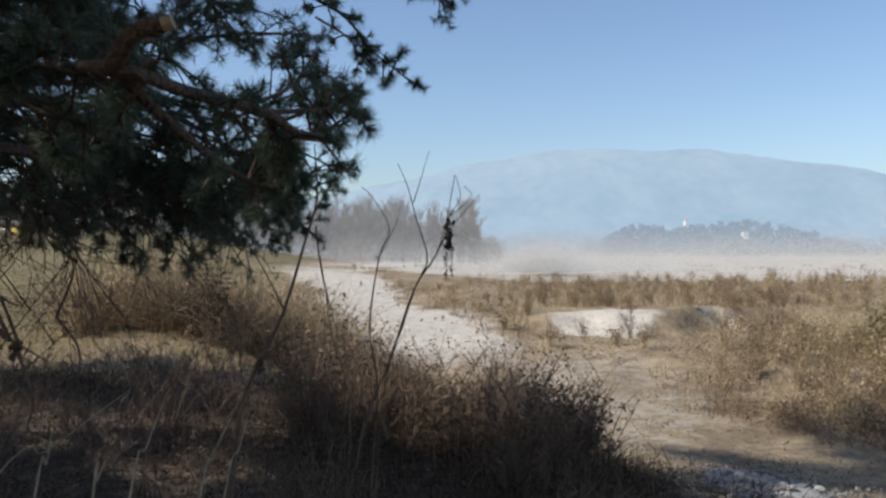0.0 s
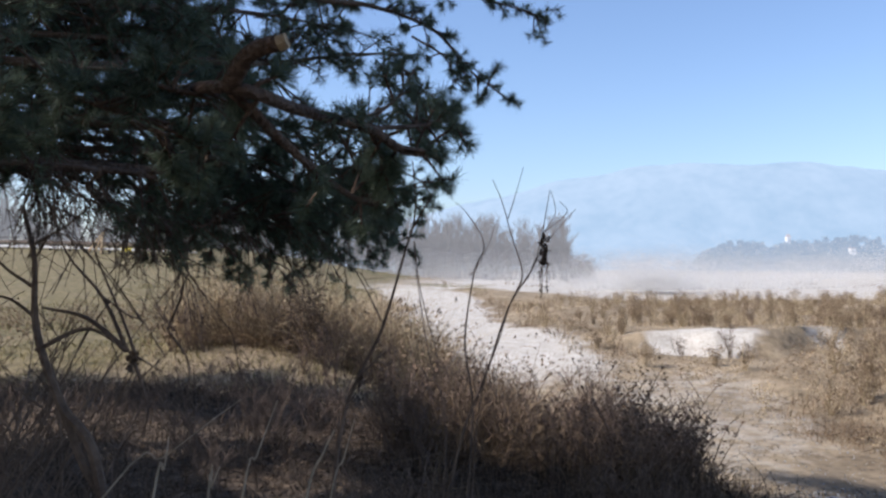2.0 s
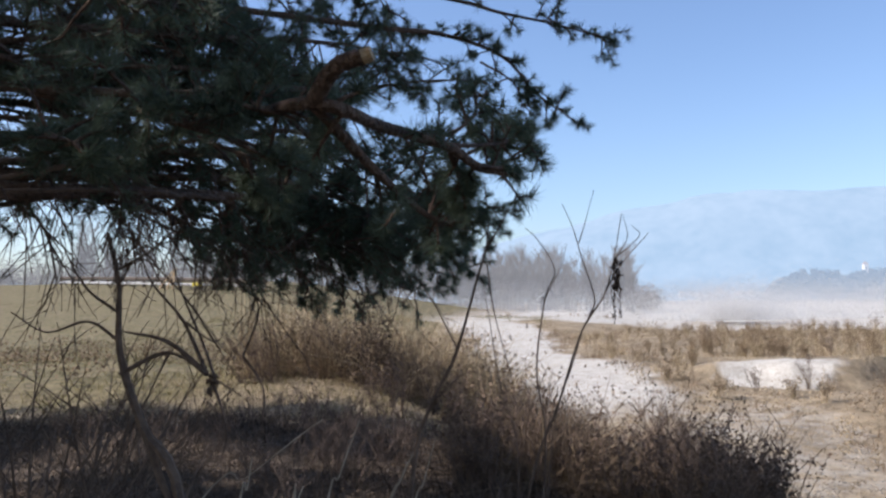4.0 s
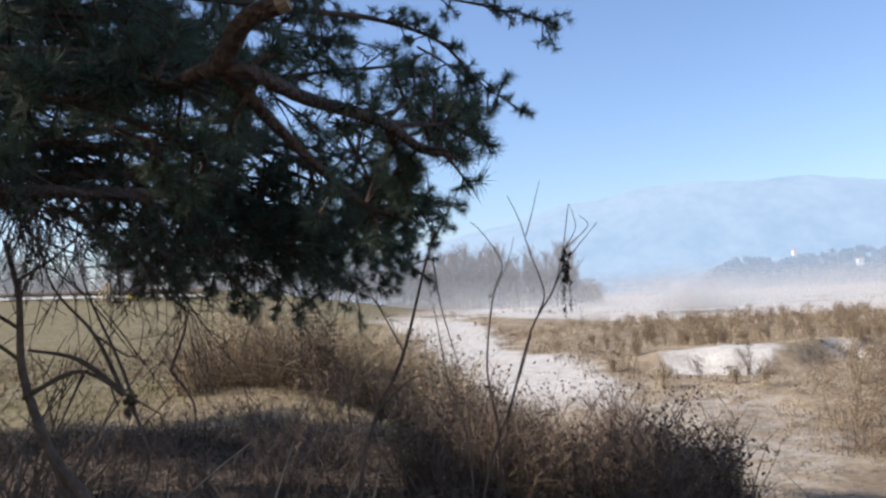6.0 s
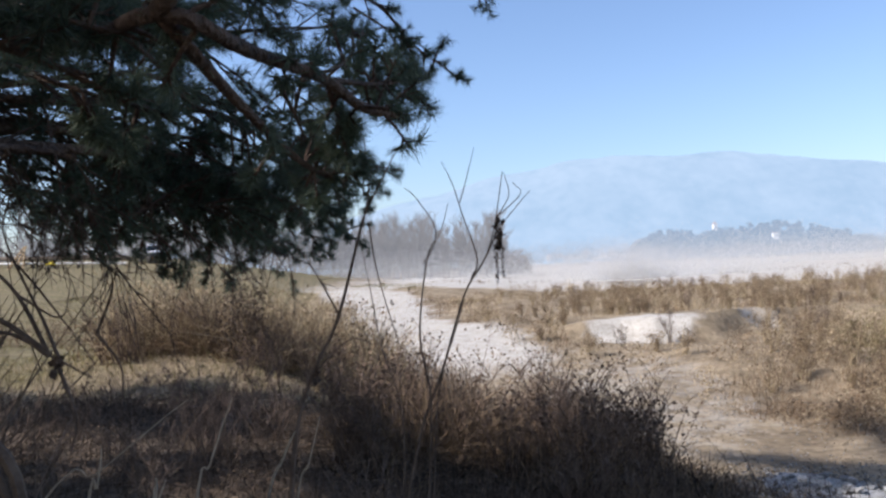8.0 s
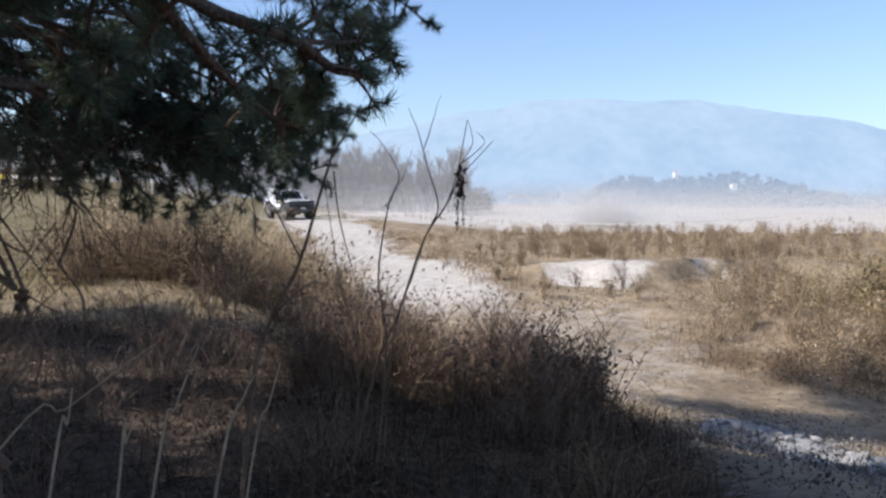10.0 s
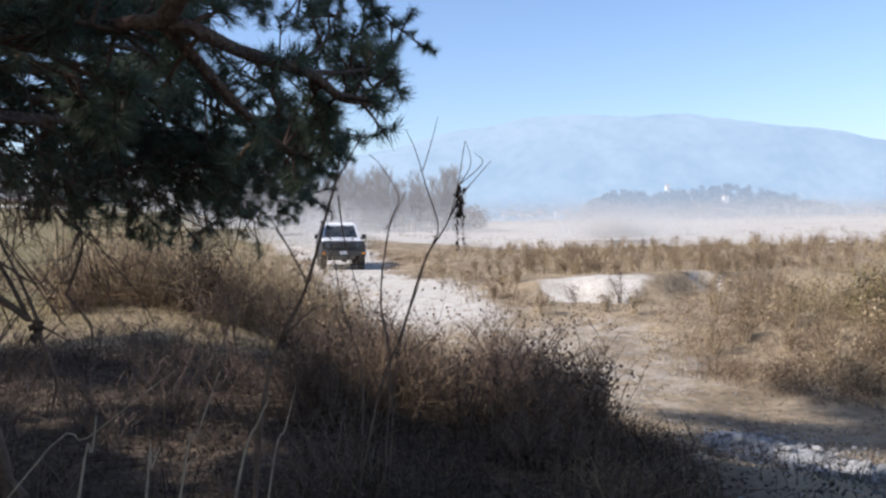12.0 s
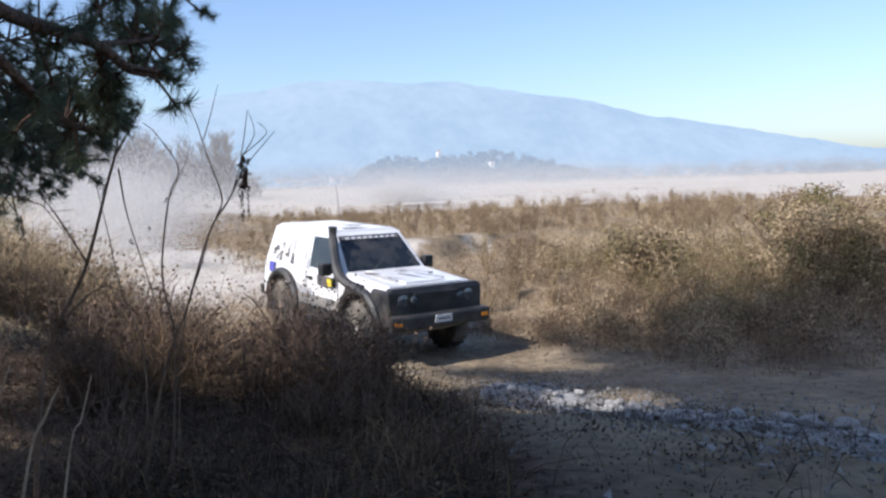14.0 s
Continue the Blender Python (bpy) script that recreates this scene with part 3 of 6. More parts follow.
for s in (1, -1):
    front = panel([on_side(s, 0.50, 0.06), on_side(s, -0.42, 0.06), on_side(s, -0.42, 0.86), on_side(s, 0.06, 0.86)], (0, s, 0.2), 0.006)
    part("front_side_window", front, GLASS, car)
    rear = panel([on_side(s, -0.55, 0.08), on_side(s, -1.22, 0.08), on_side(s, -1.22, 0.84), on_side(s, -0.55, 0.84)], (0, s, 0.2), 0.006)
    part("rear_side_window", rear, CAR_WHITE, car, "side window covered by a white decal sheet")
    quarter = panel([on_side(s, -1.36, 0.12), on_side(s, -2.02, 0.12), on_side(s, -1.95, 0.80), on_side(s, -1.36, 0.80)], (0, s, 0.2), 0.006)
    part("quarter_window", quarter, CAR_WHITE, car, "quarter window covered by a white decal sheet")
    # ragged dark lettering-like shapes across the covered windows and doors
    dr = random.Random(9)
    for k in range(15):
        x, u = dr.uniform(-2.0, -0.55), dr.uniform(-0.1, 0.62)
        w, h = dr.uniform(0.06, 0.2), dr.uniform(0.1, 0.3)
        lean = dr.uniform(0.02, 0.16)
        q = [on_side(s, x, u), on_side(s, x + w, u), on_side(s, x + w * 0.6 + lean, u + h), on_side(s, x + lean, u + h)]
        part("decal_stroke", panel(q, (0, s, 0.2), 0.009), GREY_DECAL if k % 3 else DARK_DECAL, cabin)
    part("door_seam", block(-0.475, -0.465, s * 0.842 - 0.004, s * 0.842 + 0.004, 0.66, 1.2, 0), CAR_BLACK, car)
    part("door_seam", block(0.64, 0.65, s * 0.842 - 0.004, s * 0.842 + 0.004, 0.66, 1.2, 0), CAR_BLACK, car)
    part("door_handle", block(-0.42, -0.26, s * 0.85 - 0.02, s * 0.85 + 0.02, 1.07, 1.11, 0.008), CAR_BLACK, car)
    part("door_plate", panel([(-0.05, s * 0.842, 1.0), (0.5, s * 0.842, 1.0), (0.5, s * 0.842, 1.16), (-0.05, s * 0.842, 1.16)], (0, s, 0), 0.006), DARK_DECAL, car, "dark start plate with bars")
    part("door_plate", panel([(0.3, s * 0.842, 1.02), (0.48, s * 0.842, 1.02), (0.48, s * 0.842, 1.14), (0.3, s * 0.842, 1.14)], (0, s, 0), 0.009), YELLOW, car, "yellow plate corner")
    part("side_decal", panel([(-1.95, s * 0.842, 1.04), (-1.75, s * 0.842, 1.0), (-1.72, s * 0.842, 1.2), (-1.92, s * 0.842, 1.21)], (0, s, 0), 0.006), BLUE, car, "blue decal patch")
    part("side_decal", panel([(-1.7, s * 0.842, 0.78), (-0.2, s * 0.842, 0.72), (-0.2, s * 0.842, 0.86), (-1.1, s * 0.842, 0.98)], (0, s, 0), 0.005), GREY_DECAL, car, "grey slanted stripe")
    part("side_cladding", panel([(-0.8, s * 0.842, 0.62), (0.82, s * 0.842, 0.62), (0.82, s * 0.842, 0.80), (-0.8, s * 0.842, 0.80)], (0, s, 0), 0.016), CAR_GREY, car, "grey dusty lower door cladding")
    part("side_sill", block(-0.78, 0.82, s * 0.80 - 0.07, s * 0.80 + 0.07, 0.48, 0.64, 0.02), CAR_BLACK, car, "black sill guard")
    part("mirror", block(0.42, 0.58, s * 0.99 - 0.09, s * 0.99 + 0.09, 1.22, 1.42, 0.03), CAR_BLACK, car, "black door mirror")
    part("mirror_arm", block(0.46, 0.53, s * 0.87 - 0.06, s * 0.87 + 0.06, 1.24, 1.28, 0.01), CAR_BLACK, car)
    for ax in AXLES:
        v, f = [], []
        arc = [Vector((ax + 0.56 * math.cos(w), s * 0.87, 0.58 + 0.50 * math.sin(w))) for w in np.linspace(math.pi * 1.02, -0.02 * math.pi, 15)]
        tube(v, f, arc, 0.075, 0.075, 8)
        soup("wheel_flare", v, f, CAR_BLACK, car, "black plastic wheel-arch flare")
    part("front_wing_cap", block(1.66, 2.15, s * 0.80 - 0.075, s * 0.80 + 0.075, 0.60, 1.15, 0.045, (0.9, 0.9)), CAR_BLACK, car, "black front wing corner")
    lamp = part("headlight", turned([(0.0, 1.0), (0.05, 1.0), (0.075, 0.85), (0.085, 0.4)], 0.105, 18, "x"), LENS, car, "round glass headlight")
    lamp.location = (2.105, s * 0.6, 1.0)
    part("rim_ring", turned([(-0.01, 1.12), (0.045, 1.12)], 0.105, 18, "x"), CAR_BLACK, lamp)
    part("indicator", block(2.15, 2.24, s * 0.66 - 0.09, s * 0.66 + 0.09, 0.745, 0.795, 0.012), AMBER, car, "amber indicator")
    part("tow_hook", block(2.24, 2.33, s * 0.4 - 0.025, s * 0.4 + 0.025, 0.60, 0.66, 0.01), YELLOW if s < 0 else CAR_BLACK, car)
    part("mud_flap", block(-1.92, -1.90, s * TREAD - 0.15, s * TREAD + 0.15, 0.32, 0.66, 0.004), RUBBER, car)
    part("tail_lamp", block(-2.28, -2.22, s * 0.70 - 0.07, s * 0.70 + 0.07, 0.85, 1.12, 0.01), AMBER, car)
rearw = panel([(-2.17, 0.60, 1.32), (-2.17, -0.60, 1.32), (-2.06, -0.54, 1.78), (-2.06, 0.54, 1.78)], (-1, 0, 0.25), 0.006)
part("rear_window", rearw, GLASS, car)

# bonnet with its raised middle and decal strokes
hood = part("bonnet", panel([(0.74, 0.74, 1.262), (0.74, -0.74, 1.262), (1.96, -0.70, 1.176), (1.96, 0.70, 1.176)], (0.07, 0, 1), 0.018), CAR_WHITE, car, "white bonnet with dark decal strokes")
part("bonnet_bulge", panel([(0.85, 0.42, 1.275), (0.85, -0.42, 1.275), (1.88, -0.36, 1.203), (1.88, 0.36, 1.203)], (0.07, 0, 1), 0.022), CAR_WHITE, hood)
hr = random.Random(4)
for k in range(22):
    x, y, w = hr.uniform(0.9, 1.55), hr.uniform(-0.62, 0.45), hr.uniform(0.08, 0.32)
    z = lambda px: 1.3 - 0.0705 * (px - 0.74)
    q = [(x, y, z(x)), (x, y + 0.05, z(x)), (x + w, y + 0.16, z(x + w)), (x + w, y + 0.1, z(x + w))]
    part("bonnet_stroke", panel(q, (0.07, 0, 1), 0.006), DARK_DECAL if k % 2 else GREY_DECAL, hood)

# face: black band, grille slats, bumper, winch plate
face = part("front_panel", block(2.04, 2.17, -0.86, 0.86, 0.74, 1.16, 0.04), CAR_BLACK, car, "black front panel")
grille = part("grille", block(2.14, 2.185, -0.42, 0.42, 0.86, 1.11, 0.012), CAR_BLACK, car)
for k in range(6):
    part("grille_slat", block(2.18, 2.20, -0.40, 0.40, 0.885 + k * 0.038, 0.899 + k * 0.038, 0.0), CAR_BLACK, grille)
part("bonnet_lip", block(2.02, 2.16, -0.80, 0.80, 1.13, 1.185, 0.02), CAR_BLACK, car, "black edge of the bonnet")
bumper = part("front_bumper", block(2.10, 2.34, -0.90, 0.90, 0.58, 0.80, 0.04), CAR_BLACK, car, "black steel bumper")
part("number_plate", block(2.335, 2.35, -0.14, 0.16, 0.66, 0.77, 0.003), CAR_WHITE, bumper, "white plate with plain bars")
part("plate_bar", block(2.346, 2.354, -0.10, 0.12, 0.70, 0.73, 0), CAR_GREY, bumper)
for s in (1, -1):
    part("corner_reflector", block(2.33, 2.35, s * 0.79 - 0.06, s * 0.79 + 0.06, 0.665, 0.72, 0.005), AMBER, bumper, "orange reflector")
    lug = part("fog_lamp", turned([(0.0, 1.0), (0.03, 1.0), (0.045, 0.6)], 0.06, 14, "x"), LENS, face, "small round lamp in the black nose")
    lug.location = (2.165, s * 0.42, 1.0)
part("skid_plate", panel([(2.2, 0.5, 0.58), (2.2, -0.5, 0.58), (1.75, -0.45, 0.42), (1.75, 0.45, 0.42)], (0.3, 0, -1), 0.02), CAR_GREY, car)
part("rear_bumper", block(-2.36, -2.2, -0.86, 0.86, 0.56, 0.74, 0.03), CAR_BLACK, car)
part("underbody", block(-2.1, 1.95, -0.55, 0.55, 0.46, 0.66, 0.03), CAR_BLACK, car)
for ax in AXLES:
    pipe([(ax, -0.7, 0.42), (ax, 0, 0.42), (ax, 0.7, 0.42)], 0.06, CAR_BLACK, car, "axle")
    hub = part("differential", turned([(-0.13, 0.4), (-0.08, 0.9), (0.08, 0.9), (0.13, 0.4)], 0.15, 12), CAR_BLACK, car)
    hub.location = (ax, 0.1, 0.42)
# snorkel up the pillar on the car's right
snorkel = pipe([(1.35, -0.87, 1.10), (1.05, -0.90, 1.16), (0.80, -0.90, 1.26), (0.62, -0.86, 1.48), (0.36, -0.76, 1.80)], 0.075, CAR_BLACK, car, "snorkel", "black intake snorkel beside the windscreen")
pipe([(0.36, -0.76, 1.78), (0.34, -0.755, 1.88), (0.35, -0.755, 1.98)], 0.06, CAR_BLACK, snorkel, "snorkel_head", end=0.075)
part("snorkel_base", block(0.95, 1.42, -0.90, -0.80, 1.03, 1.17, 0.03), CAR_BLACK, snorkel)
pipe([(-1.7, 0.5, 1.88), (-1.75, 0.5, 2.3), (-1.85, 0.5, 2.6)], 0.006, CAR_BLACK, car, "aerial", end=0.003)

wheels = []


def make_wheel():
    w = new("wheel")
    prof = [(-0.14, 0.62), (-0.145, 0.86), (-0.125, 0.97), (-0.07, 1.0), (0.07, 1.0), (0.125, 0.97), (0.145, 0.86), (0.14, 0.62)]
    tyre = part("tyre", turned(prof, WHEEL_R, 32), RUBBER, w, "knobbly off-road tyre caked with dust")
    for k in range(20):
        a = 2 * math.pi * k / 20
        for s in (-1, 1):
            bm = block(-0.03, 0.03, s * 0.085 - 0.05, s * 0.085 + 0.05, WHEEL_R - 0.012, WHEEL_R + 0.014, 0)
            bmesh.ops.rotate(bm, verts=bm.verts, matrix=Matrix.Rotation(a + s * 0.08, 3, "Y"))
            part("tread_block", bm, RUBBER, tyre)
    rim = part("rim", turned([(-0.13, 0.6), (-0.10, 0.57), (-0.06, 0.5), (0.06, 0.5), (0.10, 0.57), (0.13, 0.6)], WHEEL_R, 24), RIM, w, "dusty silver steel rim")
    part("hub", turned([(-0.15, 0.12), (-0.14, 0.2), (0.14, 0.2), (0.15, 0.12)], WHEEL_R, 14), CAR_GREY, rim)
    for k in range(6):
        a = 2 * math.pi * k / 6
        for s in (-1, 1):
            bm = block(-0.03, 0.03, s * 0.075 - 0.012, s * 0.075 + 0.012, 0.08, 0.22, 0.004)
            bmesh.ops.rotate(bm, verts=bm.verts, matrix=Matrix.Rotation(a, 3, "Y"))
            part("spoke", bm, RIM, rim)
    return w


first = make_wheel()
for ax in AXLES:
    for s in (1, -1):
        w = first if not wheels else copy_thing(first, pose(0, 0, 0))
        w.parent = car
        w.matrix_basis = pose(ax, s * TREAD, WHEEL_R)
        wheels.append((w, ax, s * TREAD))

# seconds, x, y, heading: down the embankment, through the bend, past the sapling
CAR_WAY = [(0, -97, 190, -60), (6.0, -55.5, 121, -60), (6.6, -49.5, 108, -62), (7.2, -45.4, 98, -52), (8.3, -29.0, 79.5, -50), (9.5, -14.6, 63, -54), (10, -9.2, 53, -58), (10.5, -6.0, 47, -62), (11, -4.75, 43, -78), (11.5, -4.3, 39.8, -82), (12, -3.7, 35.2, -80), (12.5, -2.85, 30.8, -77), (13, -1.6, 26.0, -74), (13.5, 0.28, 19.3, -72), (14, 2.6, 14.25, -71)]


def car_pose(x, y, turn):
    a = radians(turn)
    fx, fy = math.cos(a), math.sin(a)
    zf = sum(height(x + fx * AXLES[0] + k * fy * TREAD, y + fy * AXLES[0] - k * fx * TREAD) for k in (-1, 1)) / 2
    zr = sum(height(x + fx * AXLES[1] + k * fy * TREAD, y + fy * AXLES[1] - k * fx * TREAD) for k in (-1, 1)) / 2
    lean = math.degrees(math.atan2(sum(height(x + fx * ax - k * fy * TREAD, y + fy * ax + k * fx * TREAD) * k for ax in AXLES for k in (-1, 1)) / 2, 2 * TREAD))
    return pose(x, y, (zf + zr) / 2 + 0.01, lean, -math.degrees(math.atan2(zf - zr, AXLES[0] - AXLES[1])), turn)

# ---- grass and weeds ----
def ribbon_mesh(name, mat, base, tip, bend, width):
    """Separate two-step blades from base to tip points; bend pulls the middle aside."""
    n = len(base)
    mid = (base + tip) / 2 + bend
    d = tip - base
    r = np.random.default_rng(n)
    side = np.cross(d, r.normal(0, 1, (n, 3)))
    side /= np.linalg.norm(side, axis=1, keepdims=True) + 1e-9
    w = (side.T * width).T
    v = np.stack([base - w / 2, base + w / 2, mid + w * 0.4, mid - w * 0.4, tip], 1).reshape(-1, 3)
    o = np.arange(n)[:, None] * 5
    loops = (o + np.array([0, 1, 2, 3, 3, 2, 4])).ravel()
    starts = (np.arange(n)[:, None] * 7 + np.array([0, 4])).ravel()
    me = bpy.data.meshes.new(name)
    me.vertices.add(n * 5)
    me.loops.add(n * 7)
    me.polygons.add(n * 2)
    me.vertices.foreach_set("co", v.astype(np.float32).ravel())
    me.loops.foreach_set("vertex_index", loops.astype(np.int32))
    me.polygons.foreach_set("loop_start", starts.astype(np.int32))
    me.update(calc_edges=True)
    me.materials.append(mat)
    return new(name, me)


def far_from_track(x, y):
    line = np.array([(p.x, p.y) for p in fine_line])
    out = np.empty(len(x))
    for i in range(0, len(x), 4000):
        dx = x[i:i + 4000, None] - line[None, :, 0]
        dy = y[i:i + 4000, None] - line[None, :, 1]
        out[i:i + 4000] = np.sqrt((dx * dx + dy * dy).min(1))
    return out


def patchy(x, y, scale, seed):
    return np.array([bump_noise(a, b, scale, seed) for a, b in zip(x, y)])


def grass_patch(label, mat, count, box, tall, lean, width, keep=None, clumps=0, seed=1, spread=0.35):
    """Blades over a box (x0, x1, y0, y1) on the land; keep(x, y) thins them out; clumps gathers them."""
    r = np.random.default_rng(seed)
    x0, x1, y0, y1 = box
    if clumps:
        cx, cy = r.uniform(x0, x1, clumps), r.uniform(y0, y1, clumps)
        k = r.integers(0, clumps, count)
        x, y = cx[k] + r.normal(0, spread, count), cy[k] + r.normal(0, spread, count)
    else:
        x, y = r.uniform(x0, x1, count), r.uniform(y0, y1, count)
    if keep:
        m = keep(x, y)
        x, y = x[m], y[m]
    n = len(x)
    z = np.array([height(a, b) for a, b in zip(x, y)])
    h = r.uniform(tall[0], tall[1], n)
    h *= 1 + 0.75 * np.clip(patchy(x, y, 1.5, seed + 0.5) * 1.6, -0.8, 0.6)
    w = r.uniform(0, 2 * np.pi, n)
    out = r.uniform(0, lean, n) * h
    base = np.stack([x, y, z - 0.02], 1)
    tip = np.stack([x + np.cos(w) * out, y + np.sin(w) * out, z + h * np.sqrt(np.maximum(0.05, 1 - (out / h) ** 2 * 0.5))], 1)
    bend = np.stack([-np.cos(w) * out * 0.18, -np.sin(w) * out * 0.18, h * 0.08], 1)
    ob = ribbon_mesh("dry_grass", mat, base, tip, bend, r.uniform(0.5, 1.2, n) * width)
    return tagged(ob, label, "grass", kind="stuff")


off_track = lambda gap: (lambda x, y: far_from_track(x, y) > gap)
not_sandy = lambda x, y: (far_from_track(x, y) > 1.7 + 0.6 * patchy(x, y, 0.6, 2.0)) & ~(((x - 4.6) / 2.4) ** 2 + ((y - 22.2) / 1.6) ** 2 < 1) & (patchy(x, y, 0.22, 4.0) > -0.25)

on_bank = lambda x, y: (far_from_track(x, y) > 1.9) & (x < 0.9 + 0.15 * y + 0.5 * patchy(x, y, 1.2, 3.0))
# grass near the camera has part of its shade in the straw colour
grass_patch("matted brown dead grass on the shaded bank", SHADED_STRAW, 36000, (-9, 4.5, 2.2, 10), (0.03, 0.17), 2.6, 0.008, on_bank, 0, 1)
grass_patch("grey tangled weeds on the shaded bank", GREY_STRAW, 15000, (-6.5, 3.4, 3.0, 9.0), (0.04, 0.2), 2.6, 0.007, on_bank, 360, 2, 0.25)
grass_patch("bent brown stems on the shaded bank", SHADED_STRAW, 2000, (-4.5, 2.0, 4.6, 8.6), (0.12, 0.42), 2.2, 0.009, on_bank, 160, 13, 0.25)
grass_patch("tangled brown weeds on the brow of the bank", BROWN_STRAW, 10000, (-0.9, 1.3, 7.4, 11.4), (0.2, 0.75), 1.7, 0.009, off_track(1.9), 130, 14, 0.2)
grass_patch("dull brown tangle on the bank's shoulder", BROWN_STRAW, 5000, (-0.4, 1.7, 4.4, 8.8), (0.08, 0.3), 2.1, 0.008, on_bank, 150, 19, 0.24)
grass_patch("tangle on the bank's shoulder with shade put into its colour", SHADED_STRAW, 5000, (-0.8, 1.9, 4.0, 8.8), (0.06, 0.3), 2.3, 0.008, on_bank, 170, 20, 0.24)
grass_patch("low brown weeds along the far wheel rut", BROWN_STRAW, 9000, (4.6, 14, 9.0, 14.5), (0.06, 0.4), 1.9, 0.009, off_track(1.35), 190, 21, 0.22)
grass_patch("short dry grass in the small clearing", STRAW, 6000, (-7.5, -0.6, 9.6, 14.0), (0.03, 0.13), 2.2, 0.009, off_track(1.9), 260, 22, 0.3)
grass_patch("short olive grass in the small clearing", GREEN_STRAW, 6000, (-9, -1.0, 10.4, 14.2), (0.03, 0.12), 2.0, 0.009, off_track(1.9), 240, 23, 0.3)
grass_patch("matted brown grass over the bank's brow", SHADED_STRAW, 7000, (-8, -0.4, 8.8, 12.4), (0.03, 0.16), 2.5, 0.009, off_track(1.9), 300, 24, 0.3)
grass_patch("brown brush beside the gravel", BROWN_STRAW, 6000, (6.5, 18, 10.5, 19), (0.15, 0.7), 1.7, 0.010, off_track(2.2), 110, 15, 0.3)
grass_patch("tall golden reed grass in a thick clump", STRAW, 8500, (-6.0, -2.0, 13.9, 16.4), (0.4, 1.55), 1.3, 0.011, off_track(1.8), 46, 3, 0.15)
grass_patch("golden reed stems leaning over the sand", STRAW, 6000, (-3.7, -1.7, 13.6, 16.0), (0.4, 1.5), 1.4, 0.011, off_track(1.9), 26, 16, 0.15)
grass_patch("sparse stems on the stony slope with shade put into their colour", SHADED_STRAW, 900, (1.0, 5.0, 3.5, 12), (0.05, 0.3), 1.6, 0.007, off_track(1.2), 160, 17, 0.25)
grass_patch("tall brown reed grass in a thick clump", BROWN_STRAW, 4500, (-6.1, -1.2, 13.6, 16.2), (0.3, 1.3), 1.9, 0.012, off_track(1.8), 52, 4, 0.22)
grass_patch("short yellow-green grass of the meadow", GREEN_STRAW, 30000, (-26, -3, 11, 60), (0.05, 0.2), 1.5, 0.02, off_track(2.4), 900, 5, 0.5)
grass_patch("thin straw stubble on sandy ground", STRAW, 22000, (0.5, 26, 9, 34), (0.04, 0.2), 1.7, 0.012, not_sandy, 700, 6, 0.4)
grass_patch("tan weeds on the bank above the sand", STRAW, 13000, (-1, 34, 24.5, 44), (0.12, 0.45), 1.5, 0.016, not_sandy, 260, 7, 0.3)
grass_patch("brown weeds on the bank above the sand", BROWN_STRAW, 9000, (0, 34, 24.5, 46), (0.15, 0.5), 1.5, 0.016, not_sandy, 190, 8, 0.28)
grass_patch("low pale tufts far out on the plain", BROWN_STRAW, 1500, (-8, 60, 48, 110), (0.1, 0.3), 1.0, 0.05, not_sandy, 120, 9, 0.6)
grass_patch("tall golden grass beside the gravel", STRAW, 5000, (7.2, 18, 11.5, 20), (0.15, 0.9), 1.9, 0.009, off_track(2.2), 60, 10, 0.3)
grass_patch("olive grass beside the gravel", GREEN_STRAW, 4000, (8.0, 18, 12, 19), (0.15, 0.8), 1.9, 0.010, off_track(2.2), 60, 11, 0.28)
grass_patch("brown grass at the foot of the bank", BROWN_STRAW, 7000, (3.0, 16, 9.6, 17), (0.06, 0.32), 1.8, 0.009, off_track(2.1), 150, 12, 0.3)


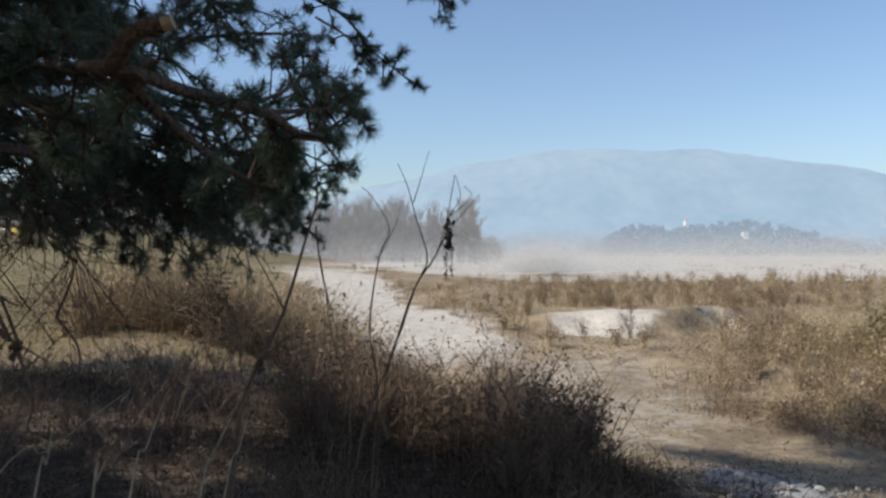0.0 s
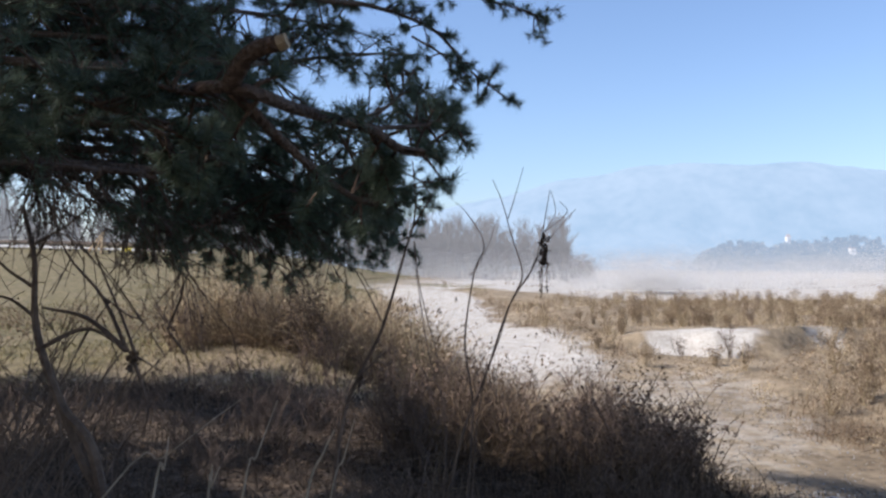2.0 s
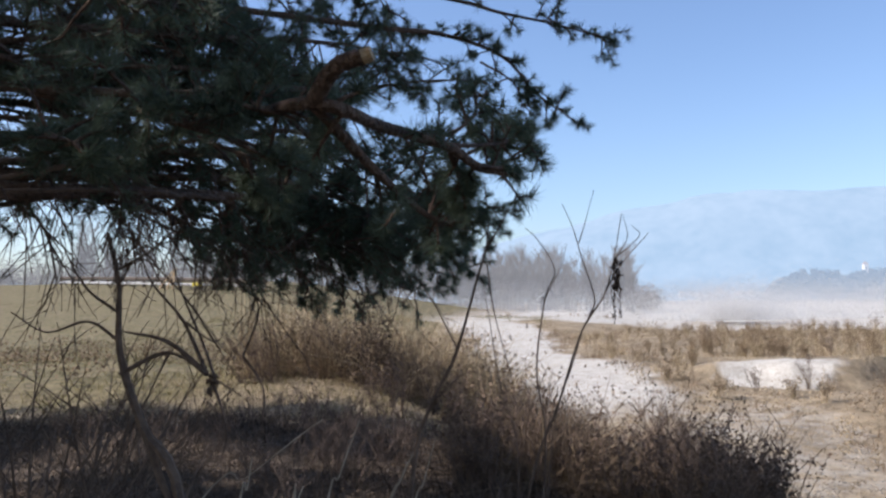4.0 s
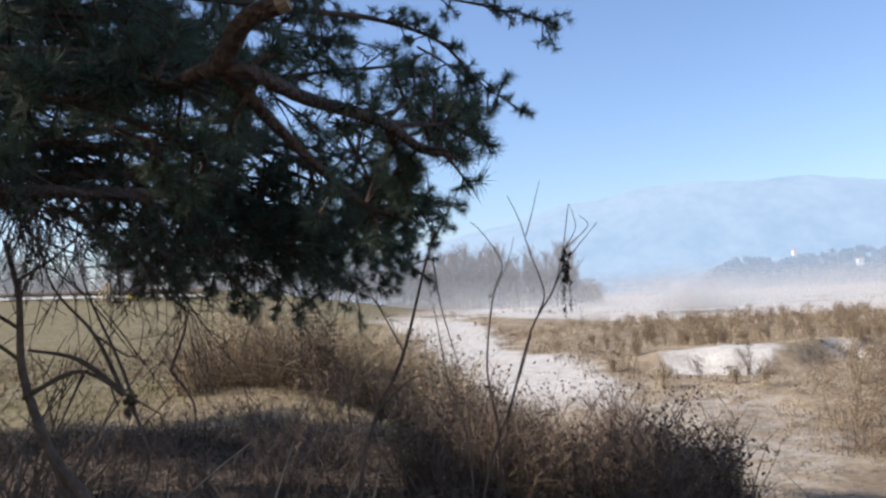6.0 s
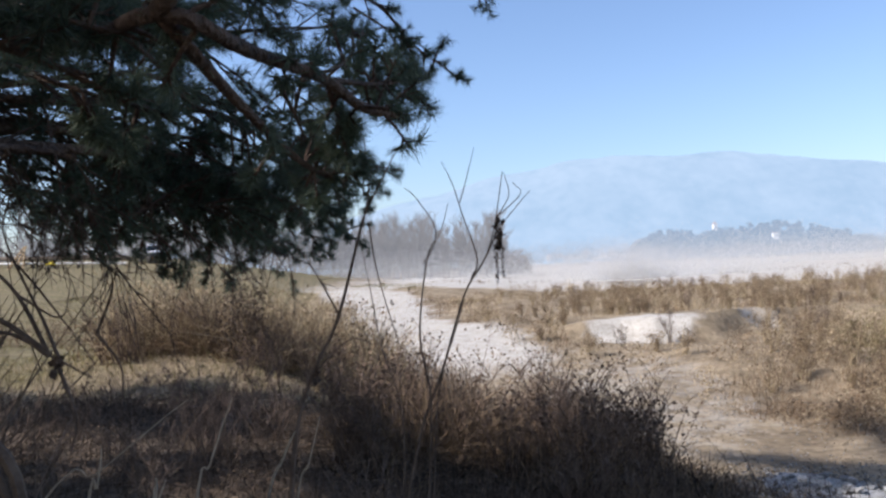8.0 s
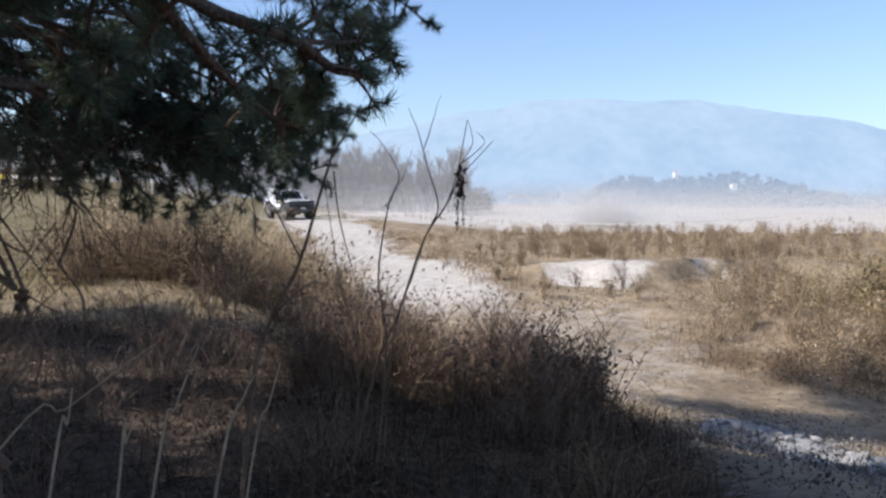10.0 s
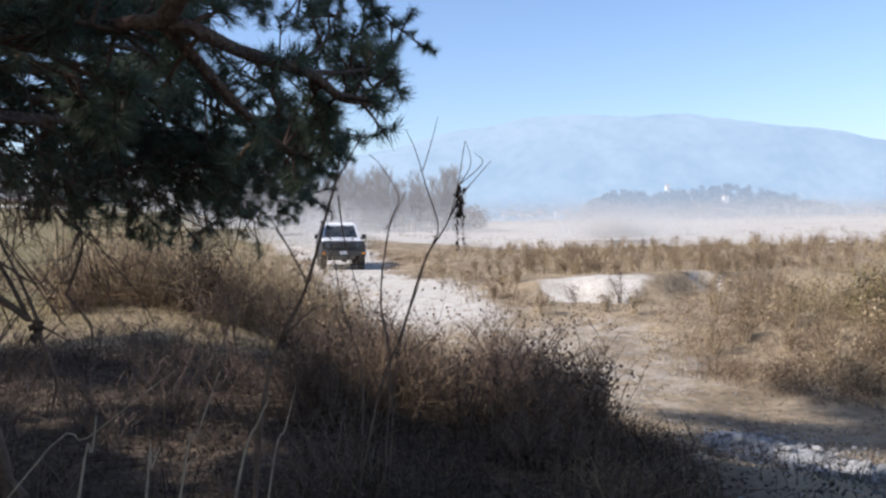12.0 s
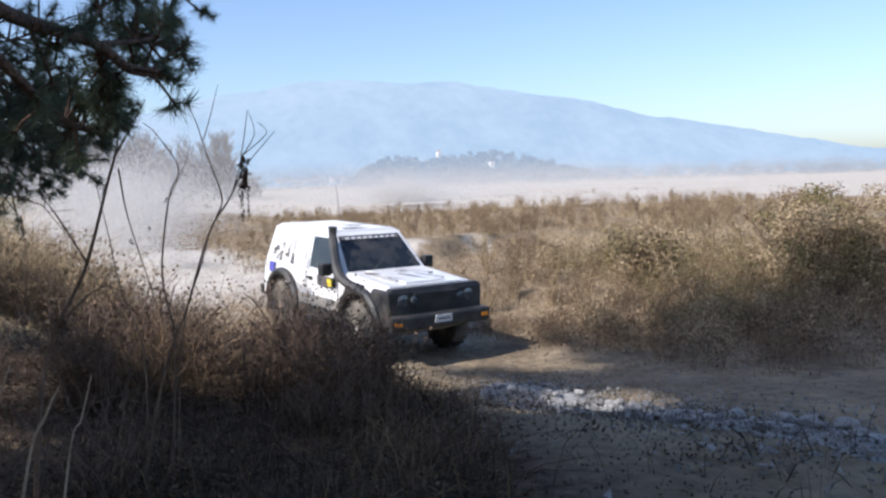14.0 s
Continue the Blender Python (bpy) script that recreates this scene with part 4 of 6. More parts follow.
# ---- weeds and shrubs that stand one by one ----
def weed(seed, tall, stems, heads, straw, head_mat, name, label, category, group):
    """A dry weed: stiff forking stems with seed heads."""
    r = random.Random(seed)
    sv, sf, hv, hf = [], [], [], []
    for _ in range(stems):
        w, out = r.uniform(0, 2 * math.pi), r.uniform(0.05, 0.5) * tall
        h = tall * r.uniform(0.55, 1.0)
        foot = Vector((r.uniform(-.06, .06), r.uniform(-.06, .06), -0.04))
        tip = Vector((math.cos(w) * out, math.sin(w) * out, h))
        mid = foot.lerp(tip, 0.5) + Vector((r.uniform(-.05, .05), r.uniform(-.05, .05), 0.06))
        line = smooth([foot, mid, tip], 3)
        tube(sv, sf, line, 0.006 * tall + 0.002, 0.002, 4, False)
        ends = [tip]
        for _ in range(r.randint(2, 5)):
            p = line[r.randint(2, len(line) - 1)]
            w = r.uniform(0, 2 * math.pi)
            e = p + Vector((math.cos(w) * 0.5, math.sin(w) * 0.5, r.uniform(0.5, 1.1))) * tall * r.uniform(0.12, 0.3)
            tube(sv, sf, [p, p.lerp(e, 0.5) + Vector((0, 0, 0.015)), e], 0.003, 0.0015, 3, False)
            ends += [e, p.lerp(e, 0.5)]
        for e in ends:
            for _ in range(heads):
                c = e + Vector((r.gauss(0, .03), r.gauss(0, .03), r.gauss(-.02, .035)))
                a, b = Vector((r.gauss(0, 1), r.gauss(0, 1), r.gauss(0, 1))).normalized() * r.uniform(.006, .02), Vector((r.gauss(0, 1), r.gauss(0, 1), r.gauss(0, 1))).normalized() * r.uniform(.006, .02)
                i = len(hv)
                hv += [c - a, c - b, c + a, c + b]
                hf.append((i, i + 1, i + 2, i + 3))
    k, n = len(sv), len(sf)
    ob = soup(name, sv + hv, sf + [tuple(i + k for i in q) for q in hf], straw)
    ob.data.materials.append(head_mat)
    ob.data.polygons.foreach_set("material_index", [0] * n + [1] * len(hf))
    return tagged(ob, label, category, group)


def scatter(protos, spots):
    """Stand the prototypes on the land at spots (x, y, scale turn)."""
    r = random.Random(len(spots))
    for k, (x, y) in enumerate(spots):
        m = pose(x, y, height(x, y), r.uniform(-6, 6), r.uniform(-6, 6), r.uniform(0, 360))
        if k < len(protos):
            protos[k].matrix_basis = m
        else:
            copy_thing(protos[k % len(protos)], m)


tan_weeds = [weed(40 + k, 0.4 + 0.1 * k, 15, 4, STRAW, BROWN_STRAW, "tan_weed", "tan dry weed with ragged seed heads on sandy soil", "weed", "tan weeds") for k in range(5)]
dark_weeds = [weed(60 + k, 0.5 + 0.1 * k, 11, 3, TWIG, DEAD_LEAF, "dark_weed", "dark brown dead weed with curled seed heads", "weed", "dark weeds") for k in range(4)]
sr = random.Random(31)
spots = []
while len(spots) < 290:
    y = sr.uniform(14, 46) if len(spots) > 90 else sr.uniform(23.5, 34)
    x = sr.uniform(-0.02, 0.85) * y + 0.8
    if track_distance(x, y) > 2.3 and ((x - 4.6) / 2.6) ** 2 + ((y - 22.0) / 1.7) ** 2 > 1:
        spots.append((x, y))
big = random.Random(12)
while len(spots) < 330:
    x, y = big.uniform(6.5, 16.5), big.uniform(11, 19)
    if track_distance(x, y) > 2.4:
        spots.append((x, y))
scatter(tan_weeds, spots)
spots = [(0.9, 10.9), (1.9, 12.2), (1.3, 11.6), (1.7, 11.3), (0.5, 11.8), (2.1, 11.4), (9.6, 23.2), (9.9, 23.5), (9.7, 23.7), (9.3, 23.4), (10.1, 23.1), (-2.9, 12.3), (-2.7, 12.0), (-3.2, 12.2), (6.1, 33), (0.2, 10.2), (1.2, 10.2)]
for _ in range(46):
    spots.append((sr.uniform(-1.0, 1.6), sr.uniform(6.3, 10.6)))
for _ in range(26):
    y = sr.uniform(18, 40)
    spots.append((y * sr.uniform(0.1, 0.7), y))
scatter(dark_weeds, [q for q in spots if track_distance(*q) > 1.8])


def leafy(label, mat, clumps, box, size, count, leaf, seed, keep=None):
    """Crumpled dead leaves caught in ragged clumps over the land."""
    r = np.random.default_rng(seed)
    tris = []
    for _ in range(clumps):
        x, y = r.uniform(box[0], box[1]), r.uniform(box[2], box[3])
        if keep is not None and not keep(np.array([x]), np.array([y]))[0]:
            continue
        k = r.uniform(0.5, 1.3)
        c = leaf_cloud(r, (x, y, height(x, y) + size[1] * k * 0.45), (size[0] * k, size[0] * k, size[1] * k * 0.9), int(count * k), leaf)
        tris.append(c)
    return tagged(flecks("dry_leaves", tris, mat), label, "leaves", kind="stuff")


leafy("curled tan leaves among the reeds", STRAW, 56, (-5.9, -1.7, 13.6, 16.2), (0.32, 1.0), 130, 0.05, 41)
leafy("curled brown leaves among the reeds", BROWN_STRAW, 34, (-5.9, -1.2, 13.5, 16.2), (0.33, 1.0), 170, 0.045, 42)
leafy("brown leaf litter in the brush", BROWN_STRAW, 70, (-1.1, 1.4, 7.4, 11.4), (0.3, 0.5), 110, 0.03, 43)
leafy("leaf litter on the bank with shade put into its colour", SHADED_STRAW, 320, (-7.5, 3.0, 3.2, 10.6), (0.45, 0.12), 130, 0.026, 44, on_bank)
leafy("brown leaf litter on the shaded bank", BROWN_STRAW, 200, (-7.5, 3.0, 3.2, 10.6), (0.4, 0.14), 60, 0.02, 45, on_bank)
leafy("tan bushy weeds beside the gravel", STRAW, 130, (6.4, 18, 10.8, 20), (0.4, 0.75), 220, 0.04, 46, off_track(2.3))
leafy("olive bushy weeds beside the gravel", GREEN_STRAW, 90, (7.4, 18, 11.5, 19), (0.42, 0.8), 240, 0.04, 47, off_track(2.3))
leafy("brown bushy weeds beside the gravel", BROWN_STRAW, 120, (5.4, 18, 9.8, 19), (0.4, 0.5), 200, 0.035, 48, off_track(2.2))
leafy("tan ragged weeds on the rough field", STRAW, 300, (1, 30, 15, 44), (0.34, 0.5), 120, 0.045, 49, not_sandy)
leafy("brown ragged weeds on the rough field", BROWN_STRAW, 210, (1, 30, 17, 44), (0.34, 0.55), 150, 0.04, 50, not_sandy)
# darkened leaf clumps draw the shadow gaps within and under the reeds
leafy("brush with the shadow hollow among the reeds put into its colour", SHADED_STRAW, 12, (-3.8, -3.2, 13.2, 13.6), (0.3, 1.0), 330, 0.04, 52)
leafy("brush with the shade under the reeds put into its colour", SHADED_STRAW, 9, (-5.8, -1.5, 13.8, 14.4), (0.3, 0.6), 150, 0.04, 57)
leafy("brown brush on the meadow edge", BROWN_STRAW, 120, (-22, -5, 13, 34), (0.6, 0.6), 120, 0.06, 53, off_track(2.5))
leafy("brown ragged weeds along the far wheel rut", BROWN_STRAW, 120, (4.8, 14, 9.5, 14.5), (0.32, 0.38), 150, 0.035, 58, off_track(1.5))
leafy("tan ragged weeds along the far wheel rut", STRAW, 60, (5.2, 14, 10.5, 15), (0.32, 0.4), 130, 0.035, 59, off_track(1.6))
leafy("fine litter on the stony slope", GREY_STRAW, 110, (1.0, 5.2, 3.4, 11), (0.5, 0.05), 90, 0.022, 54)
grass_patch("ragged tufts along the edge of the sand", BROWN_STRAW, 6000, (-7, 7, 17, 46), (0.1, 0.5), 1.5, 0.016, lambda x, y: (far_from_track(x, y) > 1.3) & (far_from_track(x, y) < 3.4), 190, 18, 0.22)
leafy("brown crumbs along the edge of the sand", BROWN_STRAW, 130, (-7, 7, 17, 44), (0.35, 0.35), 90, 0.04, 55, lambda x, y: (far_from_track(x, y) > 1.5) & (far_from_track(x, y) < 3.6))
leafy("brown curled leaves crowding the brow", BROWN_STRAW, 70, (-1.4, 1.3, 7.8, 10.6), (0.28, 0.95), 110, 0.032, 56)
leafy("loose straw crumbs on the open soil", SOIL, 300, (1, 16, 9, 24), (0.7, 0.05), 50, 0.035, 51)

# ---- the pine over the camera ----
def pine_shoots(rng, twigs, needle, per_metre):
    """Needles round the outer part of each twig (start, end), as thin triangles."""
    tris = []
    for p, q in twigs:
        p, q = np.array(p), np.array(q)
        ax = q - p
        ln = np.linalg.norm(ax)
        ax = ax / ln
        n = max(36, int(per_metre * ln))
        u = 1 - rng.uniform(0, 1, n) ** 1.2 * 0.7
        side = rng.normal(0, 1, (n, 3))
        side -= np.outer(side @ ax, ax)
        side /= np.linalg.norm(side, axis=1, keepdims=True)
        d = ax * rng.uniform(0.25, 0.9, (n, 1)) + side
        d /= np.linalg.norm(d, axis=1, keepdims=True)
        root = p + ax * (u * ln)[:, None]
        w = np.cross(d, rng.normal(0, 1, (n, 3)))
        w *= 0.0013 / np.linalg.norm(w, axis=1, keepdims=True)
        tip = root + d * (needle * rng.uniform(0.7, 1.15, (n, 1)))
        tris.append(np.stack([root - w, root + w, tip], 1))
    return tris


def pine_limb(tree, rng, line, r0, r1, twigs, reach, droop, needle=0.05, per_metre=560, start=0.3, cut=False):
    """A limb with side twigs and needles, as parts of the tree."""
    pts = smooth(line, 5)
    v, f = [], []
    tube(v, f, pts, r0, r1, 8)
    shoots = []
    for _ in range(twigs):
        u = start + (1 - start) * rng.uniform() ** 0.8
        i = min(len(pts) - 2, int(u * (len(pts) - 1)))
        p = pts[i]
        along = (pts[i + 1] - pts[max(0, i - 1)]).normalized()
        d = (along * rng.uniform(0.3, 1.0) + Vector(rng.normal(0, 0.75, 3)) + Vector((0, 0, -droop))).normalized()
        ln = reach * rng.uniform(0.35, 1.0)
        e = p + d * ln
        m = p.lerp(e, 0.5) + Vector((0, 0, 0.04 * ln))
        tube(v, f, [p, m, e], 0.005, 0.0025, 4, False)
        shoots.append((m, e))
        for _ in range(3):
            s = p.lerp(e, rng.uniform(0.35, 0.9))
            d2 = (d + Vector(rng.normal(0, 0.6, 3))).normalized() * ln * rng.uniform(0.22, 0.45)
            tube(v, f, [s, s + d2 * 0.5, s + d2], 0.003, 0.002, 3, False)
            shoots.append((s + d2 * 0.15, s + d2))
    limb = soup("limb", v, f, BARK, tree)
    for p in limb.data.polygons:
        p.use_smooth = True
    if twigs:
        ob = flecks("needles", pine_shoots(rng, shoots, needle, per_metre), NEEDLES)
        ob.parent = limb
    return limb


def shade_pine(x, y, tall, spread, seed, label, low=3.4, count=15000):
    """A tall pine: trunk, whorled limbs and a broken crown of needle sprays."""
    r = np.random.default_rng(seed)
    z = height(x, y)
    tree = thing("pine_tree", label, "tree", pose(x, y, z - 0.1), "pines behind the clearing")
    v, f = [], []
    trunk = smooth([(0, 0, 0), (0.05, 0.03, tall * 0.3), (-0.04, 0.06, tall * 0.65), (0, 0, tall)], 5)
    tube(v, f, trunk, 0.17, 0.03, 10)
    soup("trunk", v, f, BARK, tree)
    tris, lv, lf = [], [], []
    for k in range(46):
        u = k / 45
        h = low + (tall - low) * u
        w = k * 2.4 + r.uniform(-0.3, 0.3)
        ln = spread * (1 - 0.55 * u ** 2.5) * r.uniform(0.75, 1.05)
        d = Vector((math.cos(w), math.sin(w), 0.12))
        root = trunk[min(len(trunk) - 1, int(h / tall * (len(trunk) - 1)))].copy()
        root.z = h
        tube(lv, lf, [root, root + d * ln * 0.5, root + d * ln + Vector((0, 0, 0.2))], 0.04, 0.01, 5, False)
        for s in range(9):
            c = root + d * (ln * (0.25 + 0.75 * s / 8))
            tris.append(leaf_cloud(r, (c.x, c.y, c.z + 0.08), (0.55, 0.55, 0.3), count // 414 + 1, 0.16))
    tagged(soup("limbs", lv, lf, BARK, tree), kind="stuff")
    ob = flecks("crown", tris, NEEDLES)
    ob.parent = tree
    return tree


pine = shade_pine(-2.8, 2.3, 16.5, 3.2, 3, "big dark-needled pine with drooping lower limbs and sawn stubs", 5.0, 36000)
pine_rng = np.random.default_rng(12)

def dead_twigs(line, count, reach):
    """A dead limb with fine bare twigs hanging from it."""
    pts = smooth(line, 6)
    v, f = [], []
    tube(v, f, pts, 0.008, 0.003, 6)
    for _ in range(count):
        i = int(pine_rng.integers(1, len(pts)))
        p = pts[i]
        d = Vector((pine_rng.normal(0.15, 0.35), pine_rng.normal(0.1, 0.35), -pine_rng.uniform(0.4, 1.1))).normalized() * reach * pine_rng.uniform(0.4, 1.1)
        q = [p, p + d * 0.5 + Vector((0.03, 0.02, 0.03)), p + d]
        tube(v, f, q, 0.0028, 0.0012, 4, False)
        for _ in range(4):
            a = q[1].lerp(q[2], pine_rng.uniform(-0.5, 0.9))
            e = (d.normalized() + Vector(pine_rng.normal(0, 0.5, 3))).normalized() * reach * pine_rng.uniform(0.15, 0.4)
            tube(v, f, [a, a + e * 0.5, a + e], 0.0018, 0.001, 3, False)
    return soup("dead_limb", v, f, TWIG, pine_parts, "bare grey dead twigs")


pine_parts, pine_low = new('lower_limbs'), []
pine_low.append(pine_limb(pine_parts, pine_rng, [(-2.75, 2.3, 3.0), (-1.5, 2.95, 2.95), (-0.75, 2.5, 2.78), (-0.365, 2.02, 2.666), (-0.296, 2.21, 2.663), (-0.214, 2.46, 2.67), (-0.166, 2.61, 2.645), (-0.104, 2.74, 2.653)], 0.013, 0.011, 20, 0.14, 0.1, start=0.2))
pine_low.append(pine_limb(pine_parts, pine_rng, [(-0.365, 2.02, 2.666), (-0.306, 1.96, 2.706), (-0.237, 1.92, 2.711)], .016, .013, 0, .1, 0))
pine_low.append(pine_limb(pine_parts, pine_rng, [(-0.365, 2.02, 2.666), (-0.339, 2.31, 2.598), (-0.312, 2.71, 2.544), (-0.273, 3.11, 2.537)], .012, .005, 14, .18, .1))
pine_low.append(pine_limb(pine_parts, pine_rng, [(-0.214, 2.46, 2.67), (-0.158, 2.81, 2.738), (-0.069, 3.11, 2.814)], .007, .003, 12, .12, -.1, start=.4))
pine_low.append(pine_limb(pine_parts, pine_rng, [(-2.75, 2.3, 3.4), (-0.92, 3.92, 3.511), (-0.62, 4.42, 3.612), (-0.332, 4.62, 3.542), (-0.17, 4.81, 3.385), (0.075, 4.88, 3.21)], 0.016, 0.003, 34, 0.17, 0.05, start=0.35))
pine_low.append(pine_limb(pine_parts, pine_rng, [(-2.75, 2.3, 3.6), (-0.748, 4.12, 3.727), (-0.332, 4.62, 3.762), (-0.069, 4.81, 3.747), (0.223, 4.92, 3.677)], 0.014, 0.003, 22, 0.18, 0.05, start=0.4))
pine_low.append(pine_limb(pine_parts, pine_rng, [(-2.75, 2.3, 3.0), (-0.999, 3.21, 3.048), (-0.852, 3.71, 3.164), (-0.676, 4.21, 3.322), (-0.481, 4.51, 3.404)], 0.016, 0.003, 39, 0.26, 0.04, start=0.12))
pine_low.append(pine_limb(pine_parts, pine_rng, [(-2.75, 2.3, 2.9), (-1.156, 3.11, 2.817), (-1.064, 3.71, 2.93), (-0.796, 4.12, 2.934), (-0.548, 4.32, 3.044)], 0.016, 0.003, 43, 0.26, 0.08, start=0.12))
pine_low.append(pine_limb(pine_parts, pine_rng, [(-2.75, 2.3, 2.7), (-1.123, 3.21, 2.748), (-1.022, 3.71, 2.761), (-0.854, 4.32, 2.662), (-0.588, 4.51, 2.584)], 0.016, 0.003, 43, 0.26, 0.04, start=0.12))
pine_low.append(pine_limb(pine_parts, pine_rng, [(-2.75, 2.3, 2.7), (-1.068, 3.01, 2.668), (-1.08, 3.51, 2.655), (-0.974, 3.81, 2.577), (-0.803, 4.01, 2.567)], 0.016, 0.003, 47, 0.26, 0.04, start=0.12))
pine_low.append(pine_limb(pine_parts, pine_rng, [(-2.75, 2.3, 2.6), (-1.138, 2.92, 2.655), (-1.156, 3.31, 2.616), (-1.08, 3.51, 2.516), (-1.032, 3.71, 2.58)], 0.015, 0.003, 41, 0.3, 0.06, start=0.12))
pine_low.append(dead_twigs([(-2.75, 2.3, 2.6), (-1.16, 2.71, 2.643), (-1.198, 3.01, 2.603), (-1.176, 3.21, 2.535), (-1.207, 3.42, 2.607)], 20, 0.34))
pine_low.append(pine_limb(pine_parts, pine_rng, [(-2.75, 2.3, 3.0), (-1.146, 2.71, 2.911), (-1.156, 3.11, 3.038), (-1.046, 3.31, 3.112), (-0.982, 3.61, 3.158)], 0.016, 0.003, 47, 0.26, 0.04, start=0.12))
pine_low.append(pine_limb(pine_parts, pine_rng, [(-2.75, 2.3, 3.2), (-1.2, 2.92, 3.153), (-1.083, 3.31, 3.259), (-0.894, 3.71, 3.355), (-0.675, 4.01, 3.384)], 0.016, 0.003, 47, 0.26, 0.08, start=0.12))
pine_low.append(dead_twigs([(-2.75, 2.3, 2.4), (-1.205, 2.52, 2.678), (-1.245, 2.71, 2.657), (-1.295, 3.01, 2.668), (-1.303, 3.31, 2.763)], 20, 0.34))
pine_low.append(pine_limb(pine_parts, pine_rng, [(-2.75, 2.3, 2.8), (-1.109, 4.12, 3.054), (-0.968, 4.71, 2.865), (-0.689, 5.01, 2.933), (-0.398, 5.12, 2.821)], 0.012, 0.003, 20, 0.2, 0.3, start=0.45))
pine_low.append(dead_twigs([(-2.75, 2.3, 2.5), (-1.443, 2.61, 2.723), (-1.554, 2.81, 2.642), (-1.558, 2.92, 2.546), (-1.588, 3.01, 2.408)], 20, 0.34))
pine_low.append(pine_limb(pine_parts, pine_rng, [(-2.75, 2.3, 3.22), (-1.493, 2.51, 2.992), (-1.482, 2.71, 3.02), (-1.461, 2.91, 3.039), (-1.441, 3.11, 3.083)], 0.011, 0.003, 34, 0.3, 0.1, start=0.1))
pine_low.append(pine_limb(pine_parts, pine_rng, [(-2.75, 2.3, 3.39), (-1.071, 2.23, 3.036), (-1.066, 2.43, 3.088), (-1.049, 2.63, 3.132), (-1.028, 2.83, 3.198)], 0.011, 0.003, 34, 0.3, 0.1, start=0.1))
pine_low.append(pine_limb(pine_parts, pine_rng, [(-2.75, 2.3, 3.13), (-1.945, 3.01, 3.308), (-1.883, 3.21, 3.338), (-1.819, 3.41, 3.358), (-1.762, 3.61, 3.412)], 0.011, 0.003, 34, 0.3, 0.1, start=0.1))
pine_low.append(pine_limb(pine_parts, pine_rng, [(-2.75, 2.3, 2.91), (-1.37, 2.73, 3.095), (-1.305, 2.93, 3.12), (-1.234, 3.13, 3.138), (-1.166, 3.33, 3.183)], 0.011, 0.003, 34, 0.3, 0.1, start=0.1))
pine_low.append(pine_limb(pine_parts, pine_rng, [(-2.75, 2.3, 3.32), (-1.403, 2.63, 2.912), (-1.357, 2.83, 2.924), (-1.305, 3.03, 2.928), (-1.255, 3.23, 2.959)], 0.011, 0.003, 34, 0.3, 0.1, start=0.1))
pine_low.append(pine_limb(pine_parts, pine_rng, [(-2.75, 2.3, 3.21), (-1.537, 2.82, 3.301), (-1.471, 3.02, 3.341), (-1.401, 3.22, 3.373), (-1.335, 3.42, 3.434)], 0.011, 0.003, 34, 0.3, 0.1, start=0.1))
pine_low.append(pine_limb(pine_parts, pine_rng, [(-2.75, 2.3, 3.13), (-1.824, 2.91, 3.354), (-1.77, 3.11, 3.393), (-1.713, 3.31, 3.424), (-1.661, 3.51, 3.486)], 0.011, 0.003, 34, 0.3, 0.1, start=0.1))
pine_low.append(dead_twigs([(-2.75, 2.3, 3.44), (-1.482, 2.79, 2.951), (-1.417, 2.99, 2.96), (-1.347, 3.19, 2.96), (-1.281, 3.39, 2.989)], 20, 0.34))
pine_low.append(pine_limb(pine_parts, pine_rng, [(-2.75, 2.3, 2.77), (-1.395, 3.36, 2.826), (-1.158, 3.76, 2.788), (-1.006, 4.06, 2.688), (-0.895, 4.16, 2.6)], 0.01, 0.003, 30, 0.25, 0.1, start=0.3))
pine_low.append(pine_limb(pine_parts, pine_rng, [(-2.75, 2.3, 2.41), (-1.02, 3.05, 2.859), (-0.798, 3.45, 2.847), (-0.647, 3.75, 2.771), (-0.542, 3.85, 2.696)], 0.01, 0.003, 30, 0.25, 0.1, start=0.3))
pine_low.append(pine_limb(pine_parts, pine_rng, [(-2.75, 2.3, 2.45), (-1.229, 3.54, 2.912), (-0.926, 3.94, 2.876), (-0.729, 4.24, 2.774), (-0.6, 4.34, 2.683)], 0.01, 0.003, 30, 0.25, 0.1, start=0.3))
pine_low.append(pine_limb(pine_parts, pine_rng, [(-2.75, 2.3, 2.59), (-1.29, 3.27, 2.866), (-1.061, 3.67, 2.84), (-0.911, 3.97, 2.75), (-0.802, 4.07, 2.667)], 0.01, 0.003, 30, 0.25, 0.1, start=0.3))
pine_low.append(pine_limb(pine_parts, pine_rng, [(-2.75, 2.3, 2.76), (-1.443, 3.6, 2.852), (-1.157, 4.0, 2.803), (-0.975, 4.3, 2.691), (-0.85, 4.4, 2.596)], 0.01, 0.003, 30, 0.25, 0.1, start=0.3))
pine_low.append(pine_limb(pine_parts, pine_rng, [(-2.75, 2.3, 2.38), (-1.304, 3.59, 2.836), (-1.001, 3.99, 2.787), (-0.806, 4.29, 2.674), (-0.678, 4.39, 2.579)], 0.01, 0.003, 30, 0.25, 0.1, start=0.3))
pine_low.append(pine_limb(pine_parts, pine_rng, [(-0.81, 2.48, 2.719), (-0.649, 2.38, 2.652), (-0.582, 2.53, 2.64)], .006, .003, 15, .15, .05, start=.1))
pine_low.append(pine_limb(pine_parts, pine_rng, [(-0.802, 2.2, 2.724), (-0.648, 2.1, 2.66), (-0.618, 2.25, 2.66)], .006, .003, 15, .15, .05, start=.1))
